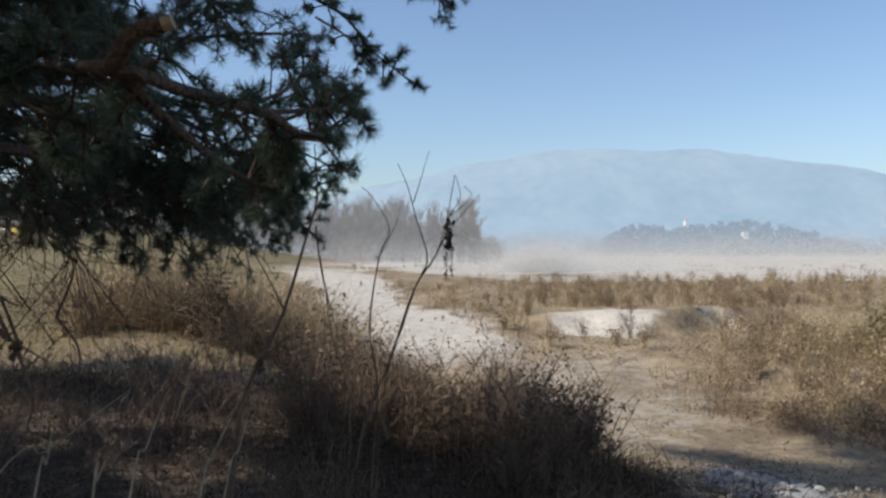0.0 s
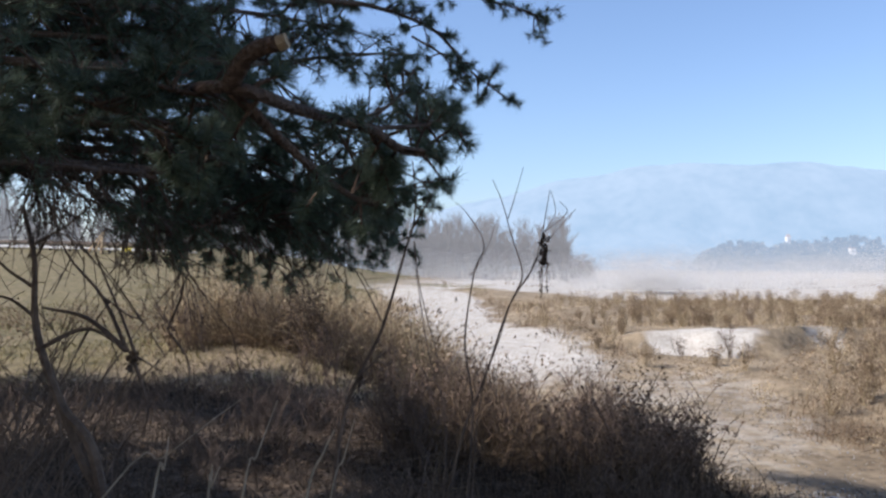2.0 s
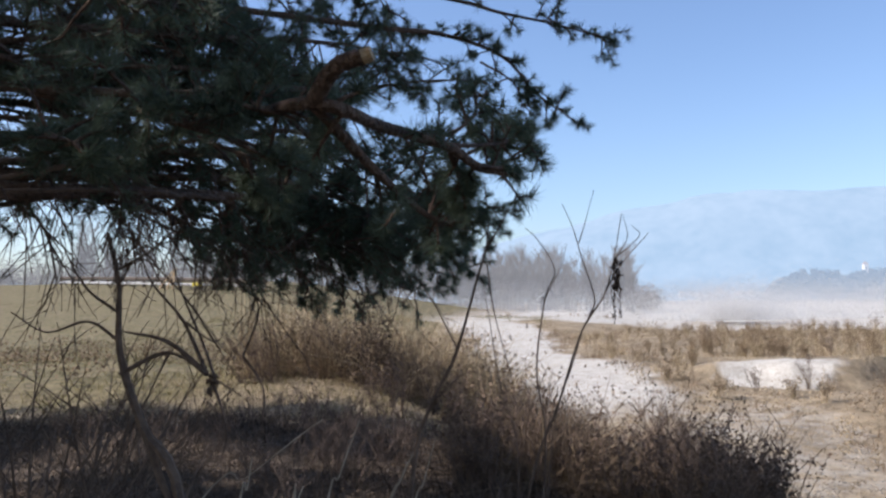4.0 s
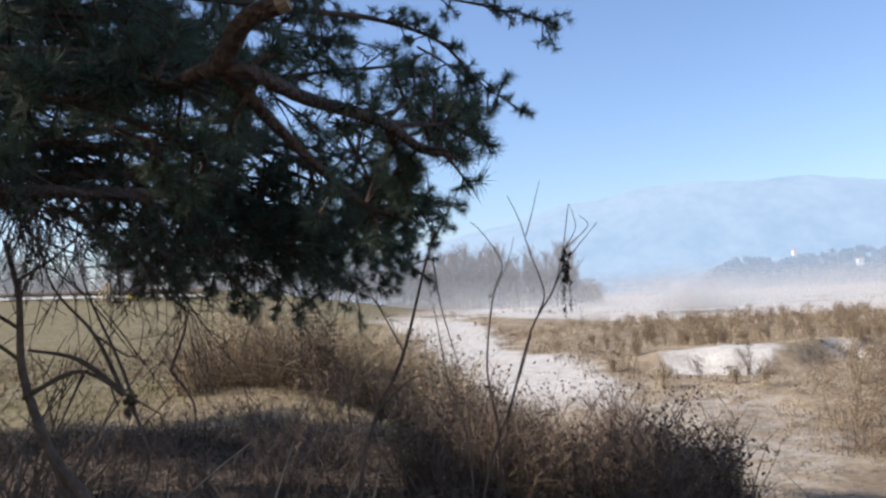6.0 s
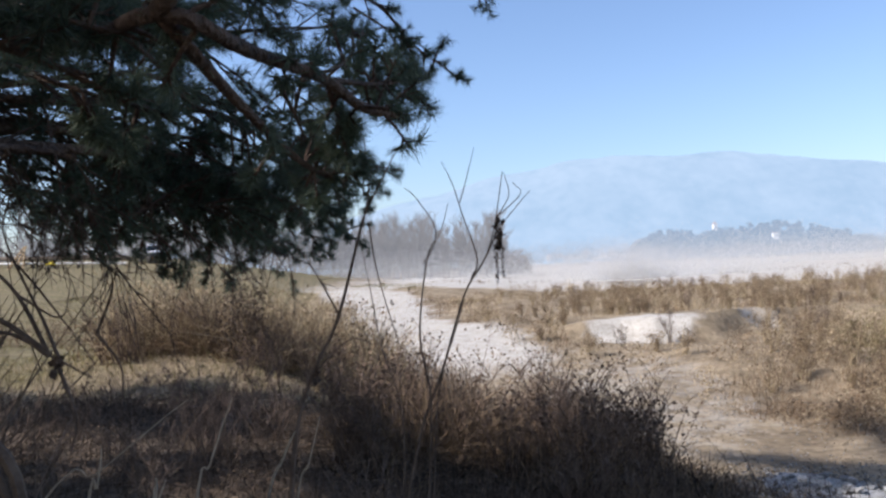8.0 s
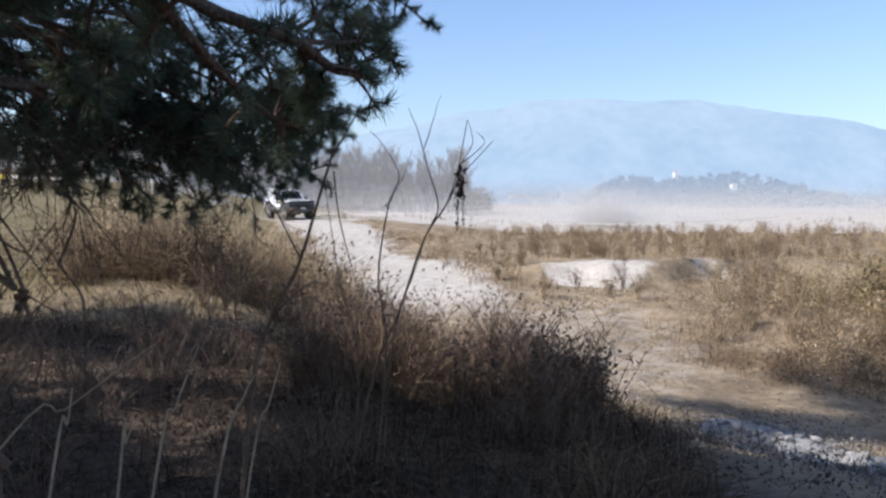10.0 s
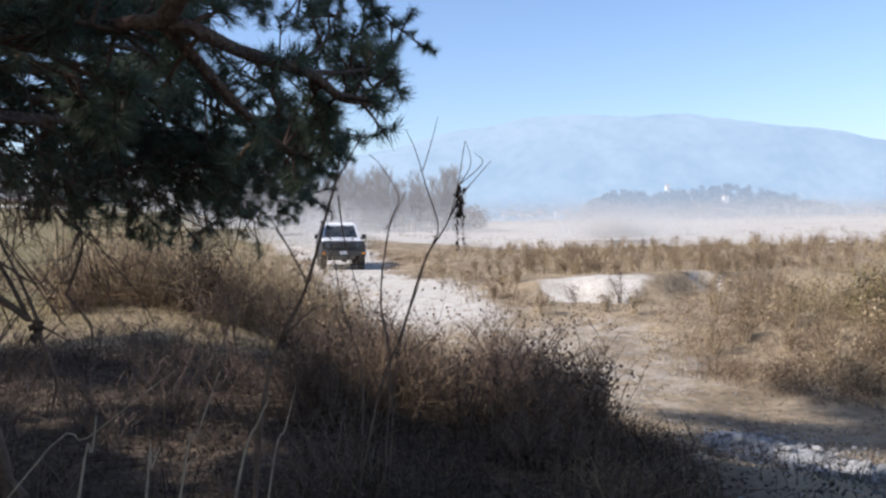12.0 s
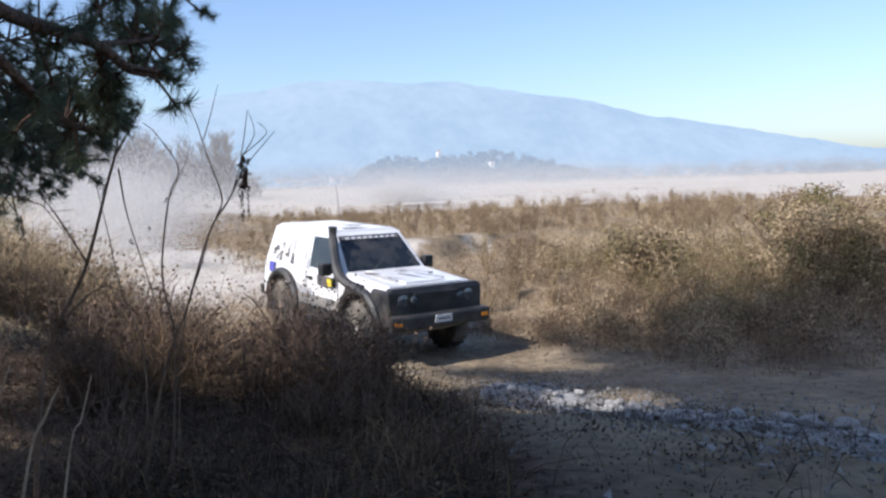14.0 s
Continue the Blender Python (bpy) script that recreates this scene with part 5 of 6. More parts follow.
pine_low.append(pine_limb(pine_parts, pine_rng, [(-0.687, 2.23, 2.766), (-0.54, 2.13, 2.699), (-0.494, 2.28, 2.701)], .006, .003, 15, .15, .05, start=.1))
pine_low.append(pine_limb(pine_parts, pine_rng, [(-1.316, 2.51, 2.758), (-1.125, 2.41, 2.689), (-1.096, 2.56, 2.678)], .006, .003, 15, .15, .05, start=.1))
pine_low.append(pine_limb(pine_parts, pine_rng, [(-1.11, 2.28, 2.721), (-0.935, 2.18, 2.657), (-0.923, 2.33, 2.653)], .006, .003, 15, .15, .05, start=.1))
pine_low.append(pine_limb(pine_parts, pine_rng, [(-0.214, 2.46, 2.67), (-0.227, 2.71, 2.628), (-0.254, 3.01, 2.554)], .006, .003, 12, .13, .05, start=.35))
pine_low.append(pine_limb(pine_parts, pine_rng, [(-0.287, 2.61, 2.709), (-0.254, 3.01, 2.847), (-0.237, 3.31, 3.02)], .006, .003, 14, .13, .05, start=.35))
pine_low.append(pine_limb(pine_parts, pine_rng, [(-0.247, 2.81, 2.709), (-0.171, 3.11, 2.8), (-0.09, 3.31, 2.791)], .006, .003, 12, .13, .05, start=.35))
pine_low.append(pine_limb(pine_parts, pine_rng, [(-0.368, 2.71, 2.742), (-0.392, 3.11, 2.681), (-0.447, 3.51, 2.576)], .006, .003, 14, .13, .05, start=.35))
pine_low.append(pine_limb(pine_parts, pine_rng, [(-0.395, 4.32, 3.426), (-0.277, 4.62, 3.404), (-0.243, 4.81, 3.312)], .006, .003, 12, .13, .05, start=.35))
pine_low.append(dead_twigs([(-2.75, 2.3, 3.29), (-2.659, 3.71, 3.324), (-2.508, 4.11, 3.404), (-2.287, 4.51, 3.418), (-2.186, 4.61, 3.308)], 20, 0.34))
pine_low.append(dead_twigs([(-2.75, 2.3, 3.15), (-1.84, 2.77, 2.841), (-1.849, 3.17, 2.898), (-1.774, 3.57, 2.904), (-1.717, 3.67, 2.819)], 20, 0.34))
pine_low.append(pine_limb(pine_parts, pine_rng, [(-2.75, 2.3, 2.95), (-2.732, 3.99, 2.882), (-2.515, 4.39, 2.893), (-2.231, 4.79, 2.835), (-2.113, 4.89, 2.699)], 0.011, 0.003, 36, 0.3, 0.1, start=0.15))
pine_low.append(pine_limb(pine_parts, pine_rng, [(-2.75, 2.3, 3.04), (-1.243, 2.82, 3.027), (-1.124, 3.22, 3.118), (-0.922, 3.62, 3.156), (-0.832, 3.72, 3.077)], 0.011, 0.003, 36, 0.3, 0.1, start=0.15))
pine_low.append(pine_limb(pine_parts, pine_rng, [(-2.75, 2.3, 3.05), (-2.312, 3.25, 3.241), (-2.249, 3.65, 3.338), (-2.109, 4.05, 3.377), (-2.032, 4.15, 3.286)], 0.011, 0.003, 36, 0.3, 0.1, start=0.15))
pine_low.append(pine_limb(pine_parts, pine_rng, [(-2.75, 2.3, 2.78), (-2.775, 3.84, 3.582), (-2.604, 4.24, 3.688), (-2.363, 4.64, 3.726), (-2.257, 4.74, 3.619)], 0.011, 0.003, 36, 0.3, 0.1, start=0.15))
pine_low.append(pine_limb(pine_parts, pine_rng, [(-2.75, 2.3, 2.91), (-1.538, 3.21, 2.747), (-1.364, 3.61, 2.767), (-1.111, 4.01, 2.73), (-1.006, 4.11, 2.621)], 0.011, 0.003, 36, 0.3, 0.1, start=0.15))
pine_low.append(dead_twigs([(-2.75, 2.3, 3.0), (-2.121, 3.49, 2.984), (-1.958, 3.89, 3.028), (-1.721, 4.29, 3.011), (-1.618, 4.39, 2.899)], 20, 0.34))
pine_low.append(dead_twigs([(-2.75, 2.3, 2.89), (-1.941, 3.37, 2.74), (-1.783, 3.77, 2.754), (-1.55, 4.17, 2.707), (-1.448, 4.27, 2.591)], 20, 0.34))
pine_low.append(pine_limb(pine_parts, pine_rng, [(-2.75, 2.3, 3.38), (-1.651, 3.11, 3.166), (-1.522, 3.51, 3.261), (-1.314, 3.91, 3.299), (-1.221, 4.01, 3.212)], 0.011, 0.003, 36, 0.3, 0.1, start=0.15))
pine_low.append(dead_twigs([(-2.75, 2.3, 2.87), (-1.491, 2.73, 2.867), (-1.447, 3.13, 2.933), (-1.317, 3.53, 2.948), (-1.246, 3.63, 2.865)], 20, 0.34))
pine_low.append(pine_limb(pine_parts, pine_rng, [(-2.75, 2.3, 3.07), (-2.089, 3.52, 3.471), (-1.914, 3.92, 3.584), (-1.666, 4.32, 3.635), (-1.56, 4.42, 3.54)], 0.011, 0.003, 36, 0.3, 0.1, start=0.15))
# low sprays hanging at the skirt of the tree
SKIRT = [(-1.18, 3.84, 2.46), (-1.17, 4.14, 2.52), (-1.19, 4.24, 2.31), (-1.12, 4.54, 2.48), (-1.14, 4.74, 2.35), (-0.98, 3.94, 2.56), (-0.86, 4.34, 2.59), (-0.85, 4.64, 2.47), (-0.62, 4.14, 2.6), (-0.63, 4.73, 2.53), (-0.49, 4.43, 2.6), (-0.43, 4.93, 2.67), (-0.75, 5.03, 2.41), (-0.57, 5.13, 2.49), (-0.86, 4.93, 2.35), (-0.91, 4.43, 2.39), (-1.41, 3.85, 2.49), (-1.4, 4.23, 2.49), (-1.27, 4.45, 2.44), (-1.49, 3.91, 2.57)]
# sprays filling the crown's underside
UNDERSIDE = [(-1.37, 3.61, 3.47), (-1.3, 3.84, 3.38), (-1.21, 4.05, 3.59), (-1.01, 3.8, 3.32), (-1.01, 4.19, 3.57), (-0.97, 4.4, 3.5), (-1.39, 3.9, 3.67), (-0.88, 4.51, 3.73), (-1.11, 3.58, 3.17), (-1.58, 3.78, 3.42), (-1.18, 4.34, 3.77), (-1.05, 4.57, 3.85), (-1.44, 3.4, 3.42), (-0.79, 4.63, 3.62)]
for x, y, z in SKIRT + UNDERSIDE:
    sway = pine_rng.uniform(-0.08, 0.08, 2)
    pine_low.append(pine_limb(pine_parts, pine_rng, [(x - 0.45, y - 0.3, z + 0.42), (x - 0.22, y - 0.12 + sway[0], z + 0.33), (x - 0.06 + sway[1] * 0.5, y, z + 0.12), (x, y + 0.03, z - 0.03)], 0.006, 0.002, 13, 0.15, 0.35, needle=0.045, start=0.35))


for x, y, z in ((-1.67, 3.05, 3.0), (-1.73, 3.35, 3.01), (-1.45, 3.19, 2.93), (-1.54, 3.58, 2.95), (-1.32, 3.52, 2.8), (-2.0, 3.61, 2.88), (-1.59, 3.28, 2.75), (-1.28, 3.83, 2.75), (-1.55, 3.49, 2.65), (-1.85, 3.03, 2.89), (-1.17, 4.05, 2.78)):
    pine_low.append(dead_twigs([(-2.75, 2.3, z + 0.35), (x - 0.4, y - 0.3, z + 0.2), (x, y, z), (x + 0.25, y + 0.2, z - 0.16), (x + 0.38, y + 0.3, z - 0.38)], 22, 0.4))
for limb in pine_low:
    limb.parent = pine
    limb.matrix_parent_inverse = pine.matrix_basis.inverted()
bpy.data.objects.remove(pine_parts)
for (x, y, z), (dx, dy, dz), r in (((-0.104, 2.74, 2.653), (0.05, 0.02, -0.004), 0.0115), ((-0.237, 1.92, 2.711), (0.045, 0.0, 0.014), 0.0125)):
    v, f = [], []
    c, d = Vector((x, y, z)), Vector((dx, dy, dz)).normalized()
    tube(v, f, [c - d * 0.01, c + d * 0.006], r, r, 10)
    end = soup("sawn_end", v, f, CUT_WOOD, pine, "pale sawn wood")
    end.matrix_parent_inverse = pine.matrix_basis.inverted()


for x, y, tall, spread, seed, low in ((-9.8, 1.0, 12.0, 3.0, 4, 2.5), (-6.0, -1.6, 13.0, 3.4, 5, 2.5), (1.8, -4.2, 12.0, 3.4, 6, 2.5), (-10.5, 2.6, 19.0, 2.8, 7, 2.5), (-2.0, -5.5, 13.0, 3.4, 8, 2.5), (-14.5, 6.5, 13.0, 2.9, 9, 2.5), (-13.0, 3.7, 23.0, 2.9, 10, 16.0)):
    shade_pine(x, y, tall, spread, seed, "tall dark pine standing in a row", low, 30000)


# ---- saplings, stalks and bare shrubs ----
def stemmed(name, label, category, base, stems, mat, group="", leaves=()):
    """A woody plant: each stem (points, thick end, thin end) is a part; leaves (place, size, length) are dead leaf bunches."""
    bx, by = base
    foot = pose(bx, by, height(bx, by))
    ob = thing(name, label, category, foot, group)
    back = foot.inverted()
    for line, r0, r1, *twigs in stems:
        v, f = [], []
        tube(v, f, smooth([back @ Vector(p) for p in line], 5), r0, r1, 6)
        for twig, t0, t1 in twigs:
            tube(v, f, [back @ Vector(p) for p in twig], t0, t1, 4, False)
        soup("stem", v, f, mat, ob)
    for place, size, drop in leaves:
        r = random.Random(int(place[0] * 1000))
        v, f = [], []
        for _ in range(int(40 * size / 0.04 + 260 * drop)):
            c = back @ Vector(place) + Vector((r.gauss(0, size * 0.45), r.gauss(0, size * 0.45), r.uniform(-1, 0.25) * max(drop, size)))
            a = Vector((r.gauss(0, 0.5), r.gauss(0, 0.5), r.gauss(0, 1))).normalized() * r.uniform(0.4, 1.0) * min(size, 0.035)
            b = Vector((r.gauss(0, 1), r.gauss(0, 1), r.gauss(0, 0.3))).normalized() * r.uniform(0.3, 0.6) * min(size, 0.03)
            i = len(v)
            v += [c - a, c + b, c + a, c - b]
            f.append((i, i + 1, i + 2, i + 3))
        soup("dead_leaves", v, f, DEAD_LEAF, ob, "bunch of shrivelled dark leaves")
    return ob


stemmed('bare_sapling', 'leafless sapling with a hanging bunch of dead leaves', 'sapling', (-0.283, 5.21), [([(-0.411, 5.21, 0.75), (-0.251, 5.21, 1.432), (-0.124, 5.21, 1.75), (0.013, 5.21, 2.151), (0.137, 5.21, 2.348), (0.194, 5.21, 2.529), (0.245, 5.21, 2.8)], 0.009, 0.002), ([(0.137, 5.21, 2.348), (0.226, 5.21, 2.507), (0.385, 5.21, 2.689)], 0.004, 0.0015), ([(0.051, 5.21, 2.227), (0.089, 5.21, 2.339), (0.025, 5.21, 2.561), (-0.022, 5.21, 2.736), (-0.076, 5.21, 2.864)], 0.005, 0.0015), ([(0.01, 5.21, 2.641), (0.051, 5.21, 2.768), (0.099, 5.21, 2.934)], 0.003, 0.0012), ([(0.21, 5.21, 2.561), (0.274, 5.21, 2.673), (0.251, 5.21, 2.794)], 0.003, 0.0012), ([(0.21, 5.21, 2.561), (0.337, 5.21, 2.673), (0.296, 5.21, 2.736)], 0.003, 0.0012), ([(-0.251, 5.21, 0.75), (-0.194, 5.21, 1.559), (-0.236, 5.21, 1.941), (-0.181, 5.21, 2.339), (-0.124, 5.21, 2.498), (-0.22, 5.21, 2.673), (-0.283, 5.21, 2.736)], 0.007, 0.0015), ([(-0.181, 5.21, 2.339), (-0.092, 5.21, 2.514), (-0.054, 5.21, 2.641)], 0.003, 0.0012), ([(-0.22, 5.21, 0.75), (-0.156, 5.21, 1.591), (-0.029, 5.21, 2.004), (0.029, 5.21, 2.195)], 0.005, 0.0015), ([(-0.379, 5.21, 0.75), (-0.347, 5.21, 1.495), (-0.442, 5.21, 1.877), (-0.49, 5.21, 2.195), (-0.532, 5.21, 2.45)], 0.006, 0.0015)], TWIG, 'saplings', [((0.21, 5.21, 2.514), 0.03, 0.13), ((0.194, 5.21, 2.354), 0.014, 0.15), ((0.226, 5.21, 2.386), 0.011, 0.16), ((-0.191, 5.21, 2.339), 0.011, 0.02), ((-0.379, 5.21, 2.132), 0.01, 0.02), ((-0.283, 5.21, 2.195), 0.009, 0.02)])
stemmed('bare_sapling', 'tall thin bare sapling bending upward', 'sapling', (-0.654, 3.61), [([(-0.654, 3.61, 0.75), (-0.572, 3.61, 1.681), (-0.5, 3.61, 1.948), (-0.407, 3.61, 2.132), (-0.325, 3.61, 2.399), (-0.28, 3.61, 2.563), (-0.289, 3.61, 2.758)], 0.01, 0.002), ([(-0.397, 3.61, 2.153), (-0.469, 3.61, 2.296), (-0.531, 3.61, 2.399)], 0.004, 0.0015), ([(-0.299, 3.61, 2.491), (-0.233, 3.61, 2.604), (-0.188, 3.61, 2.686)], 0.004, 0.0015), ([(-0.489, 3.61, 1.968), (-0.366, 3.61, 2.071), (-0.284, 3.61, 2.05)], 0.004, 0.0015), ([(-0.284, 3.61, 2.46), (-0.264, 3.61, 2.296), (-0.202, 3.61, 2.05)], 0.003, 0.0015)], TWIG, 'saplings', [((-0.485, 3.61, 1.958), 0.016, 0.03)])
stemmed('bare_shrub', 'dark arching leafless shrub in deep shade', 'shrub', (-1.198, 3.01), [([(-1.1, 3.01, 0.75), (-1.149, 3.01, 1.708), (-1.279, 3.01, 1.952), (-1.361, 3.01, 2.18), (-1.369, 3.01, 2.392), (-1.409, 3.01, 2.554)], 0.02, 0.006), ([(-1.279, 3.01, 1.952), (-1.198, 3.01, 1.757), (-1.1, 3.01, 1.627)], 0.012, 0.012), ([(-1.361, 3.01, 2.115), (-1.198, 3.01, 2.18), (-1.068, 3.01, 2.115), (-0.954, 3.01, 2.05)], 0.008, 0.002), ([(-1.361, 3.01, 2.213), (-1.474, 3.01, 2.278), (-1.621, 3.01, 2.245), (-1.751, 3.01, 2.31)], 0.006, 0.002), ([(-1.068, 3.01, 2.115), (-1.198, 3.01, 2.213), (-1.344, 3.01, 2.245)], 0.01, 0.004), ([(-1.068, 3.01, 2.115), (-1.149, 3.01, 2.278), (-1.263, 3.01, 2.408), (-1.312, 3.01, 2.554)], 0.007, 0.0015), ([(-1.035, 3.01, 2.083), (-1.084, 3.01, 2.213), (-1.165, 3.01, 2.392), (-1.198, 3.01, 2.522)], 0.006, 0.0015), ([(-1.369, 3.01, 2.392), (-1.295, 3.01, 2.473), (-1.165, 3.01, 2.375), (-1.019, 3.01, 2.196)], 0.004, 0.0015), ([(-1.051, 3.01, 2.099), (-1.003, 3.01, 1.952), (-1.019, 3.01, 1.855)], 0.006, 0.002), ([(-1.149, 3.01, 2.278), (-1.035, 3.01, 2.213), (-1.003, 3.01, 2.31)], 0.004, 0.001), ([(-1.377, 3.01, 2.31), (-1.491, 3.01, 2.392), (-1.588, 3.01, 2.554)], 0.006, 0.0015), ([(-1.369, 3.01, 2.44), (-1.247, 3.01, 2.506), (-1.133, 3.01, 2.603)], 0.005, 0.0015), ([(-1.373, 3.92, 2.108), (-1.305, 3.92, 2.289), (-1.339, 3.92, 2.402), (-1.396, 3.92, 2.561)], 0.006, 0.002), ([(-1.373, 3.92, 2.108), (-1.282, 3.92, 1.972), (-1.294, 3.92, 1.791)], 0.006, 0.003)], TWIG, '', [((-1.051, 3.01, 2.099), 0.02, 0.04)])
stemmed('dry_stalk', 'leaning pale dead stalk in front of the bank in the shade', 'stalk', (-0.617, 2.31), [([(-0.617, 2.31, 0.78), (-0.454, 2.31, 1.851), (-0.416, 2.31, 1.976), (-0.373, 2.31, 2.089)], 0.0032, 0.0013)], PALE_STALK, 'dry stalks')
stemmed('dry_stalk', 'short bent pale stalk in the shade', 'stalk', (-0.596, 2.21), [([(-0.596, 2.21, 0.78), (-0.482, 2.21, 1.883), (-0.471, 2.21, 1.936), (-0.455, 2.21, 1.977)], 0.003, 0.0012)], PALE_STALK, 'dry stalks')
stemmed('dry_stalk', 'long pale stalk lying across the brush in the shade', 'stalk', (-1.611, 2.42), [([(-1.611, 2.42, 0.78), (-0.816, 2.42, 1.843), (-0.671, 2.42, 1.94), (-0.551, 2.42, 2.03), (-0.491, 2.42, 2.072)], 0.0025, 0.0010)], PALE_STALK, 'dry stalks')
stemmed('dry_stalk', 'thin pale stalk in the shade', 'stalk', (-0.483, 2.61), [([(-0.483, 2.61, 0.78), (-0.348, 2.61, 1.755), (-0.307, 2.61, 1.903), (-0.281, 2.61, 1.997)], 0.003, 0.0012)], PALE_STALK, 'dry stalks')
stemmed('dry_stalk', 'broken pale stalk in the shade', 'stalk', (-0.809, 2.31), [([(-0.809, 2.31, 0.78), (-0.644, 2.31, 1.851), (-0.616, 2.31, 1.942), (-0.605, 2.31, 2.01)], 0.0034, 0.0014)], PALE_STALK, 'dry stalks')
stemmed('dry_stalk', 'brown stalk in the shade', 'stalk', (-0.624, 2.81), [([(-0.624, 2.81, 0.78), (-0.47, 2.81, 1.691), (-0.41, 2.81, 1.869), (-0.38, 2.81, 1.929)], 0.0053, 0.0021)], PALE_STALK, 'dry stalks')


def thicket(seed, label, spots, tall, stems, lean):
    """Small many-stemmed bare shrubs."""
    r = random.Random(seed)
    for x, y in spots:
        z = height(x, y)
        made = []
        for _ in range(stems):
            w, h = r.uniform(0, 2 * math.pi), tall * r.uniform(0.5, 1.0)
            out = Vector((math.cos(w), math.sin(w), 0)) * h * lean * r.uniform(0.2, 1.0)
            p0 = Vector((x + r.uniform(-0.1, 0.1), y + r.uniform(-0.1, 0.1), z - 0.05))
            p2 = p0 + out + Vector((0, 0, h))
            p1 = p0.lerp(p2, 0.5) + Vector((r.uniform(-.06, .06), r.uniform(-.06, .06), h * 0.1))
            stem = [[p0, p1, p2], 0.005 * tall + 0.002, 0.0015]
            made.append(stem)
            for _ in range(6):
                s = p1.lerp(p2, r.uniform(-0.3, 0.8))
                w = r.uniform(0, 2 * math.pi)
                e = s + Vector((math.cos(w) * 0.6, math.sin(w) * 0.6, r.uniform(0.3, 1.0))) * tall * r.uniform(0.12, 0.28)
                stem.append(([s, s.lerp(e, 0.5) + Vector((0, 0, 0.01)), e], 0.0034, 0.0016))
        stemmed("bare_bush", label, "bush", (x, y), made, TWIG, "bare bushes")


br = random.Random(77)
thicket(5, "low tangled bare bush on the shaded bank", [(br.uniform(-2.8, 1.4), br.uniform(4.6, 9.0)) for _ in range(24)], 0.6, 9, 1.0)
thicket(6, "bare twiggy bush among the brown weeds", [(br.uniform(-0.9, 1.6), br.uniform(8.5, 11.5)) for _ in range(18)], 0.8, 8, 0.7)
thicket(10, "grey bare bush before the reeds", [(br.uniform(-5.8, -1.8), br.uniform(13.3, 14.4)) for _ in range(18)], 1.2, 9, 0.8)
for x, y, tall in ((11.0, 13.6, 1.9), (13.4, 15.2, 2.2), (9.0, 15.6, 1.2), (12.2, 13.0, 1.5), (14.6, 13.4, 1.9)):
    r = random.Random(int(x * 10))
    stems = []
    for _ in range(16):
        w, h = r.uniform(0, 2 * math.pi), tall * r.uniform(0.6, 1.0)
        p0 = Vector((x, y, height(x, y) - 0.05))
        p2 = p0 + Vector((math.cos(w) * h * 0.55, math.sin(w) * h * 0.55, h))
        stems.append(([p0, p0.lerp(p2, 0.5) + Vector((0, 0, 0.12 * h)), p2], 0.012, 0.003))
    bush = stemmed("golden_bush", "large golden dry bush beside the gravel track", "bush", (x, y), stems, TWIG, "golden bushes")
    rb = np.random.default_rng(int(x * 7))
    for mat, count in ((STRAW, 2600), (GREEN_STRAW, 1600), (BROWN_STRAW, 1200)):
        parts = []
        for _ in range(14):
            w, k = rb.uniform(0, 6.28), rb.uniform(0.1, 0.6) * tall
            parts.append(leaf_cloud(rb, (math.cos(w) * k, math.sin(w) * k, tall * rb.uniform(0.25, 0.85)), (0.34, 0.34, 0.3), count // 14, 0.06))
        leaves = flecks("leaves", parts, mat)
        leaves.parent = bush
        leaves["kind"] = "stuff"
thicket(9, "dark arching bare shrub under the pine", [(br.uniform(-2.9, -1.6), br.uniform(2.9, 4.4)) for _ in range(5)], 1.6, 7, 0.8)
thicket(11, "tall brown twiggy weeds crowding the brow", [(br.uniform(-1.2, 1.3), br.uniform(7.6, 10.4)) for _ in range(14)], 1.25, 9, 0.6)
thicket(8, "brown twiggy brush on the brow of the bank", [(br.uniform(-1.0, 1.4), br.uniform(7.0, 10.6)) for _ in range(24)], 0.9, 9, 0.8)
thicket(12, "low brown bare bush on the bank's shoulder", [(br.uniform(0.0, 1.5), br.uniform(5.2, 8.6)) for _ in range(12)], 0.45, 9, 1.0)
thicket(7, "leafless brushwood on the shaded bank", [(br.uniform(-5.0, -1.4), br.uniform(6.5, 11.4)) for _ in range(14)], 0.6, 8, 0.8)

# ---- gravel by the track ----
GRAVEL_LINE = [(3.5, 10.1), (3.9, 9.0), (4.25, 8.0), (4.5, 7.0), (4.65, 6.1), (4.75, 5.2), (4.85, 4.0)]
STONE = material("stone", (0.15, 0.148, 0.145), (0.42, 0.41, 0.39), 0.9, 9, 60, 0.6, per_object=0.6)
line = smooth([(x, y, 0) for x, y in GRAVEL_LINE], 14)
verts, faces, n = [], [], 11
for i, p in enumerate(line):
    d = (line[min(i + 1, len(line) - 1)] - line[max(i - 1, 0)]).xy.normalized()
    side = Vector((d.y, -d.x))
    for k in range(n):
        u = 2 * k / (n - 1) - 1
        q = p.xy + side * u * (0.6 + 0.12 * (10.1 - p.y) + 0.25 * bump_noise(p.x, p.y, 0.9, 2.0))
        verts.append((q.x, q.y, height(q.x, q.y) - 0.05 + 0.17 * (1 - u * u) * (0.7 + 0.6 * bump_noise(q.x, q.y, 3.0, 1.0))))
for i in range(len(line) - 1):
    for k in range(n - 1):
        faces.append((i * n + k, i * n + k + 1, (i + 1) * n + k + 1, (i + 1) * n + k))
gravel_bank = tagged(soup("gravel_bank", verts, faces, GRAVEL), "low ridge of grey gravel along the track", "gravel", kind="structure")


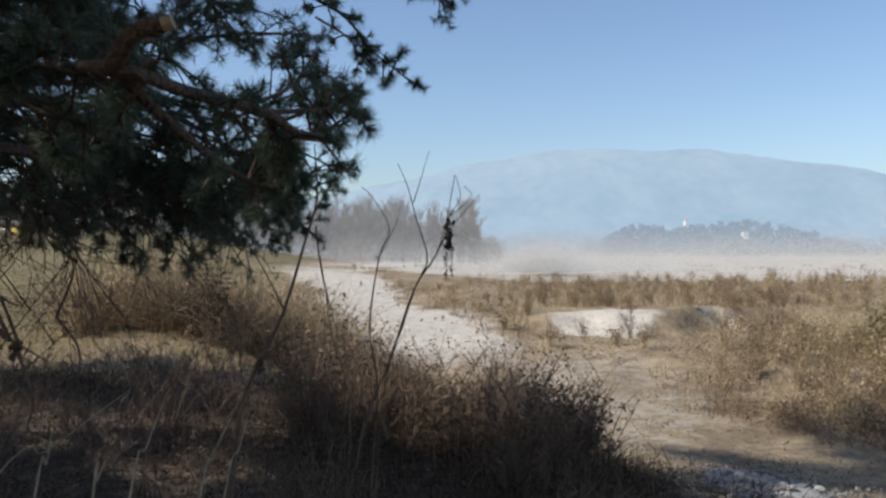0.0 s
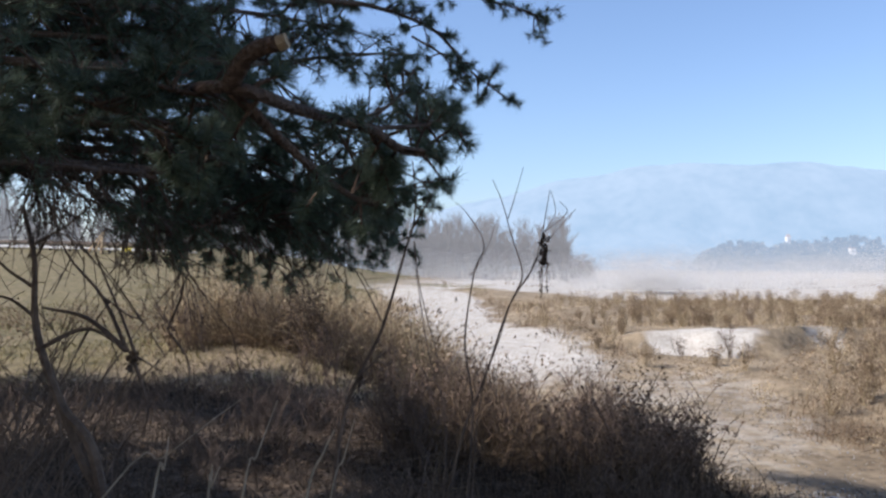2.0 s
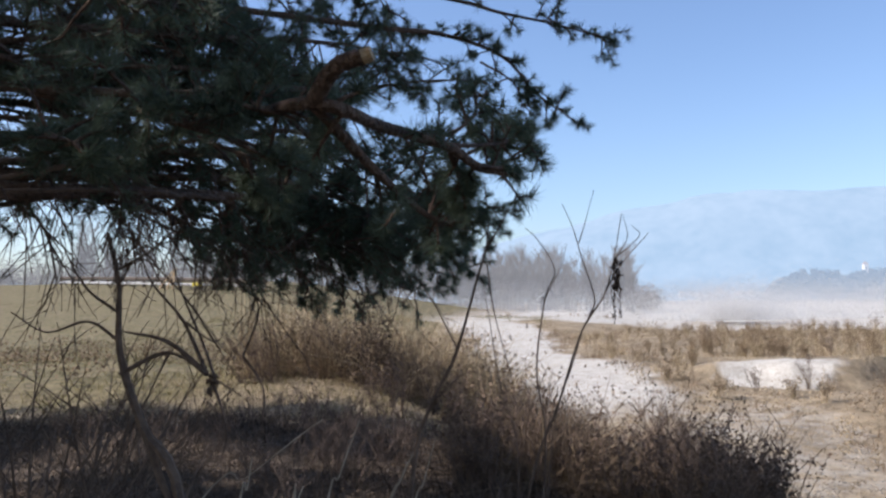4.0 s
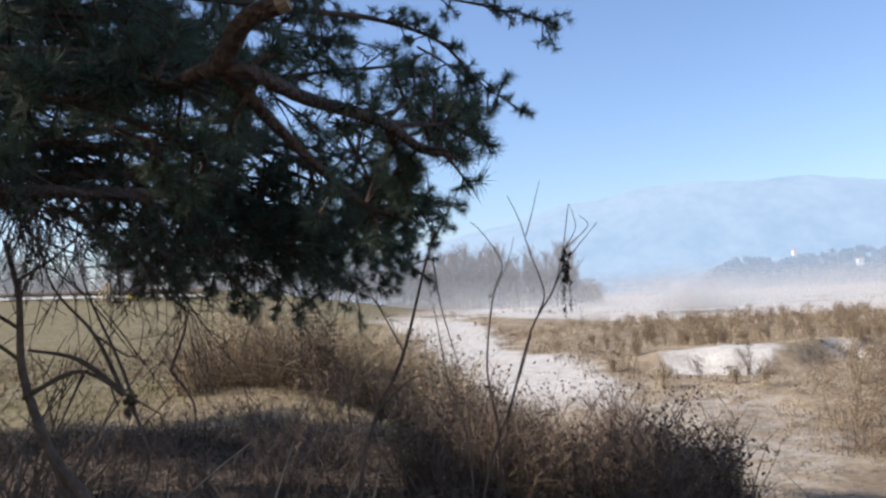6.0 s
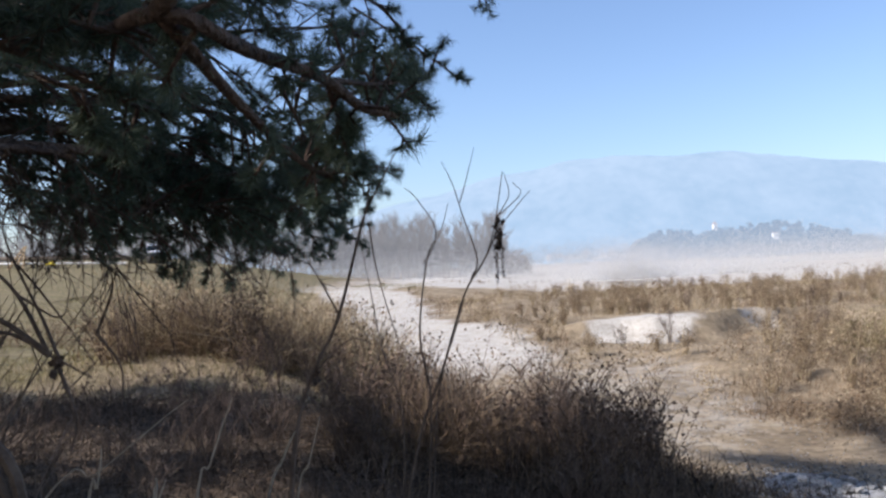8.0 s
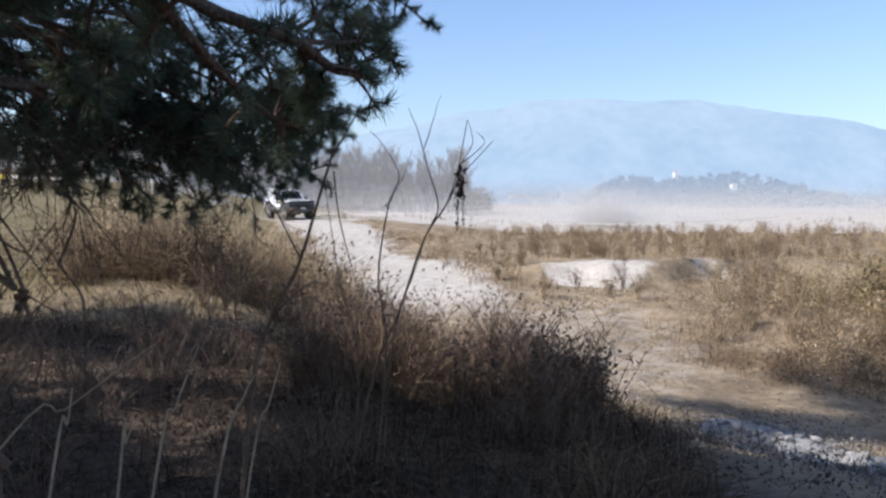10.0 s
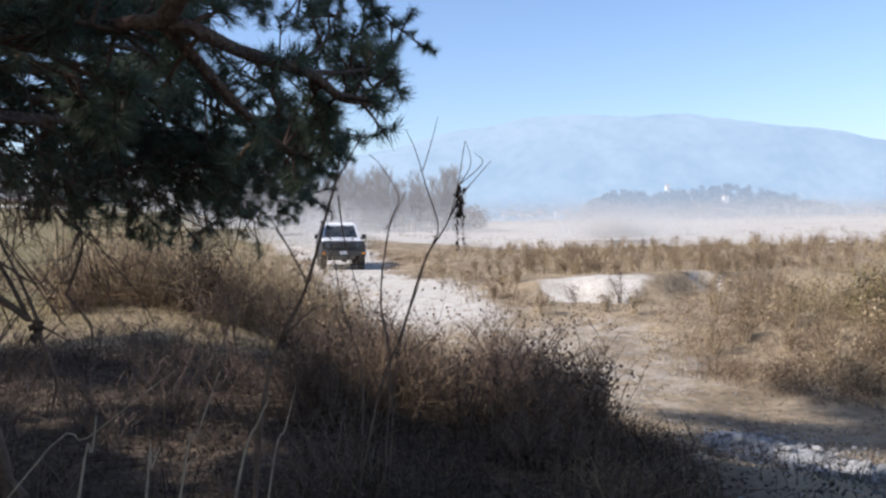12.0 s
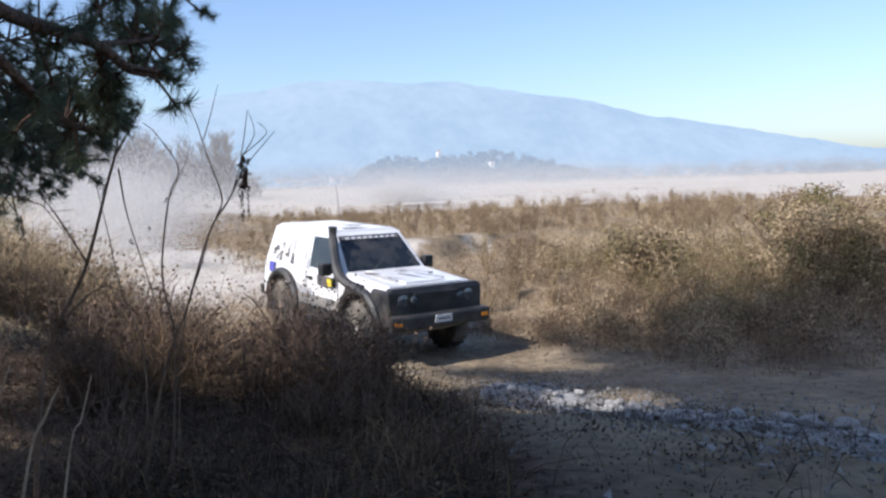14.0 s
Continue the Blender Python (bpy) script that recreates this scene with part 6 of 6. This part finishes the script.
def stone_mesh(seed):
    r = random.Random(seed)
    bm = bmesh.new()
    bmesh.ops.create_icosphere(bm, subdivisions=1, radius=1)
    for v in bm.verts:
        v.co = Vector((v.co.x * 1.2, v.co.y * 0.9, v.co.z * 0.65)) * r.uniform(0.78, 1.15)
    me = bpy.data.meshes.new("stone")
    bm.to_mesh(me)
    bm.free()
    me.materials.append(STONE)
    return me


stone_kinds = [stone_mesh(k) for k in range(6)]
gr = random.Random(6)
for k in range(290):
    p = line[gr.randrange(len(line))]
    x, y = p.x + gr.gauss(0, 0.3 + 0.06 * (10.1 - p.y)), p.y + gr.gauss(0, 0.36)
    s = (0.022 + 0.004 * (10.1 - y)) * gr.choice((0.7, 0.9, 1.0, 1.3, 1.7, 2.4))
    ob = new("stone", stone_kinds[k % 6])
    off = min(1.0, ((x - p.x) ** 2 + (y - p.y) ** 2) / 0.3)
    ob.matrix_basis = pose(x, y, height(x, y) - 0.03 + 0.15 * (1 - off) + s * 0.3, gr.uniform(-20, 20), gr.uniform(-20, 20), gr.uniform(0, 360)) @ Matrix.Scale(s, 4)
    ob.parent = gravel_bank
tris = []
rg = np.random.default_rng(15)
for k in range(14000):
    x, y = rg.uniform(1.5, 13), rg.uniform(4.5, 22)
    d = track_distance(x, y)
    if d < 2.4 or rg.uniform() < (0.6 if x < 4.5 and y < 10 else 0.12):
        s = rg.uniform(0.008, 0.022)
        c = np.array((x, y, height(x, y) + s * 0.4))
        q = rg.normal(0, 1, (4, 3))
        q = c + q / np.linalg.norm(q, axis=1, keepdims=True) * s
        tris.append(np.stack([q[[0, 1, 2]], q[[0, 2, 3]], q[[0, 3, 1]], q[[1, 3, 2]]]))
for k in range(4200):
    p = line[rg.integers(len(line))]
    x, y = p.x + rg.normal(0.1, 0.45 + 0.12 * (10.1 - p.y)), p.y + rg.normal(0, 0.4)
    s = rg.uniform(0.015, 0.03 + 0.004 * (10.1 - p.y))
    q = rg.normal(0, 1, (4, 3))
    q = np.array((x, y, height(x, y) + s * 0.5 + 0.03)) + q / np.linalg.norm(q, axis=1, keepdims=True) * s
    tris.append(np.stack([q[[0, 1, 2]], q[[0, 2, 3]], q[[0, 3, 1]], q[[1, 3, 2]]]))
tagged(flecks("pebbles", tris, GRAVEL), "small grey pebbles strewn over the track", "pebbles", kind="stuff")

# ---- the rail on the embankment ----
RAIL_PAINT = plain("rail_paint", (0.4, 0.4, 0.39), 0.5, 0, 0.4, 0, DUST, 0.4)
DARK_TIMBER = material("dark_timber", (0.05, 0.04, 0.03), (0.14, 0.11, 0.085), 0.9, 2, 20, 0.4)
rail = thing("barrier_rail", "long white barrier rail on dark posts by the meadow", "barrier")
a, b = Vector((-66, 90)), Vector((-33, 77))
dd = (b - a) / 11
for k in range(11):
    p, q = a + dd * k, a + dd * (k + 1)
    v, f = [], []
    tube(v, f, [Vector((p.x, p.y, height(p.x, p.y, False) + 0.42)), Vector((q.x, q.y, height(q.x, q.y, False) + 0.42))], 0.12, 0.12, 8)
    soup("beam", v, f, RAIL_PAINT, rail)
    v, f = [], []
    tube(v, f, [Vector((p.x, p.y + 0.3, height(p.x, p.y, False) + 0.95)), Vector((q.x, q.y + 0.3, height(q.x, q.y, False) + 0.95))], 0.24, 0.24, 8)
    soup("upper_beam", v, f, DARK_TIMBER, rail, "dark weathered timber beam")
    part("post", block(p.x - 0.12, p.x + 0.12, p.y + 0.1, p.y + 0.34, height(p.x, p.y, False) - 0.2, height(p.x, p.y, False) + 1.1, 0.02), DARK_TIMBER, rail)
p = a.lerp(b, 0.72)
part("marker", block(p.x - 0.55, p.x + 0.55, p.y - 0.35, p.y - 0.15, height(p.x, p.y, False) + 0.25, height(p.x, p.y, False) + 0.62, 0.03), YELLOW, rail, "yellow marker block")
stakes = thing("leaning_stakes", "tan wooden stakes leaning together by the rail", "stakes")
p = a.lerp(b, 0.6)
for dx, top in ((-1.1, 0.3), (-0.2, 0.5), (0.5, 0.35)):
    z = height(p.x, p.y, False)
    pipe([(p.x + dx, p.y - 0.7, z - 0.1), (p.x + dx * 0.5 + 0.3, p.y - 0.6, z + 1.1), (p.x + top + 0.3, p.y - 0.5, z + 2.2)], 0.13, CUT_WOOD, stakes, "stake", sides=6, end=0.08)


# ---- dust ----
DUST_AIR = material("dust", (0.6, 0.585, 0.56), (0.72, 0.705, 0.675), 1.0, 0.3, 2, 0, through_light=0.5, spec=0.0)


def dust_cloud(label, at, size, count, fleck, seed):
    r = np.random.default_rng(seed)
    puffs = r.normal(0, 0.36, (20, 3))
    puffs[:, 2] = np.abs(puffs[:, 2]) * 0.9
    c = puffs[r.integers(0, 20, count)] + r.normal(0, 0.34, (count, 3))
    c[:, 2] = np.abs(c[:, 2])
    c = c * np.array(size)
    a, b = r.normal(0, 1, (count, 3)), r.normal(0, 1, (count, 3))
    a *= fleck / np.linalg.norm(a, axis=1, keepdims=True)
    b *= fleck / np.linalg.norm(b, axis=1, keepdims=True)
    ob = flecks("dust_cloud", np.stack([c - a / 2 - b / 3, c + a / 2 - b / 3, c + b * 2 / 3], 1), DUST_AIR)
    ob.matrix_basis = pose(*at)
    return tagged(ob, label, "dust", kind="stuff")


# clouds that were there before, with their drift in metres a second
DRIFTING = [
    (dust_cloud("pale dust drifting low over the sandy plain", (7.5, 62, 0.8), (4.2, 3, 3.0), 90000, 0.036, 1), (7.5, 62, 0.8), (0.6, 0.1)),
    (dust_cloud("thin dust spread over the plain", (16, 74, 0.6), (16, 6, 2.4), 80000, 0.045, 2), (16, 74, 0.6), (0.4, 0.1)),
    (dust_cloud("thin dust hanging before the woods", (-8, 100, 0.8), (16, 6, 4.5), 60000, 0.055, 3), (-8, 100, 0.8), (0.3, 0.0)),
    (dust_cloud("thin dust far out on the plain", (60, 150, 0.5), (55, 14, 6), 80000, 0.1, 4), (60, 150, 0.5), (0.3, 0.0)),
]
# clouds that the car drags behind it: seconds behind, size, flecks
TRAILING = [(0.7, (1.2, 1.2, 1.1), 7000, 0.026), (1.2, (2.4, 2.4, 1.9), 34000, 0.03), (1.8, (3.4, 3.2, 2.6), 56000, 0.036), (2.6, (4.6, 3.8, 3.1), 60000, 0.042), (3.5, (3.8, 3.4, 3.2), 30000, 0.048), (4.6, (4.6, 4.0, 3.4), 26000, 0.055)]
TRAILING = [(dust_cloud("billowing pale dust behind the moving car", (-60, 110, 2), size, count, fleck, 30 + k), lag) for k, (lag, size, count, fleck) in enumerate(TRAILING)]


# ---- motion ----
def car_spot(t):
    """Where the car is at t: (x, y, heading), smoothly between the known places."""
    t = max(t, 0.0)
    k = max(i for i in range(len(CAR_WAY) - 1) if CAR_WAY[i][0] <= max(t, 0))
    rows = [CAR_WAY[max(0, k - 1)], CAR_WAY[k], CAR_WAY[k + 1], CAR_WAY[min(len(CAR_WAY) - 1, k + 2)]]
    (ta, *a), (tb, *b), (tc, *c), (td, *d) = rows
    u = (t - tb) / (tc - tb)
    out = []
    for p, q, r, s in zip(a, b, c, d):
        m0 = (r - p) / (tc - ta) * (tc - tb)
        m1 = (s - q) / (td - tb) * (tc - tb)
        out.append((2 * u ** 3 - 3 * u * u + 1) * q + (u ** 3 - 2 * u * u + u) * m0 + (3 * u * u - 2 * u ** 3) * r + (u ** 3 - u * u) * m1)
    return out


def motions():
    steps = [k / 10 for k in range(141)]
    walk(car, [(t, car_pose(*car_spot(t))) for t in steps])
    # the wheels roll over the ground
    gone, last, turns = 0.0, None, []
    for k in range(421):
        t = k / 30
        x, y, _ = car_spot(t)
        if last:
            gone += math.hypot(x - last[0], y - last[1])
        last = (x, y)
        turns.append((t, math.degrees(gone / WHEEL_R)))
    for w, ax, side in wheels:
        walk(w, [(t, pose(ax, side, WHEEL_R, 0, a, 0)) for t, a in turns])
    for ob, (x, y, z), (vx, vy) in DRIFTING:
        walk(ob, [(0, pose(x, y, z)), (7, pose(x + vx * 7, y + vy * 7, z, 0, 0, 6)), (14, pose(x + vx * 14, y + vy * 14, z, 0, 0, 12))])
    for ob, lag in TRAILING:
        rows = []
        for k in range(29):
            t = k / 2
            x, y, turn = car_spot(t - lag) if t >= lag else (CAR_WAY[0][1] - (lag - t) * 6, CAR_WAY[0][2] + (lag - t) * 10, CAR_WAY[0][3])
            a = radians(turn)
            x, y = x - 1.5 * math.cos(a), y - 1.5 * math.sin(a)
            rows.append((t, pose(x + 0.35 * lag, y, height(x, y, False) + 0.1 * lag, 0, 0, turn * 0.3)))
        walk(ob, rows)


motions()
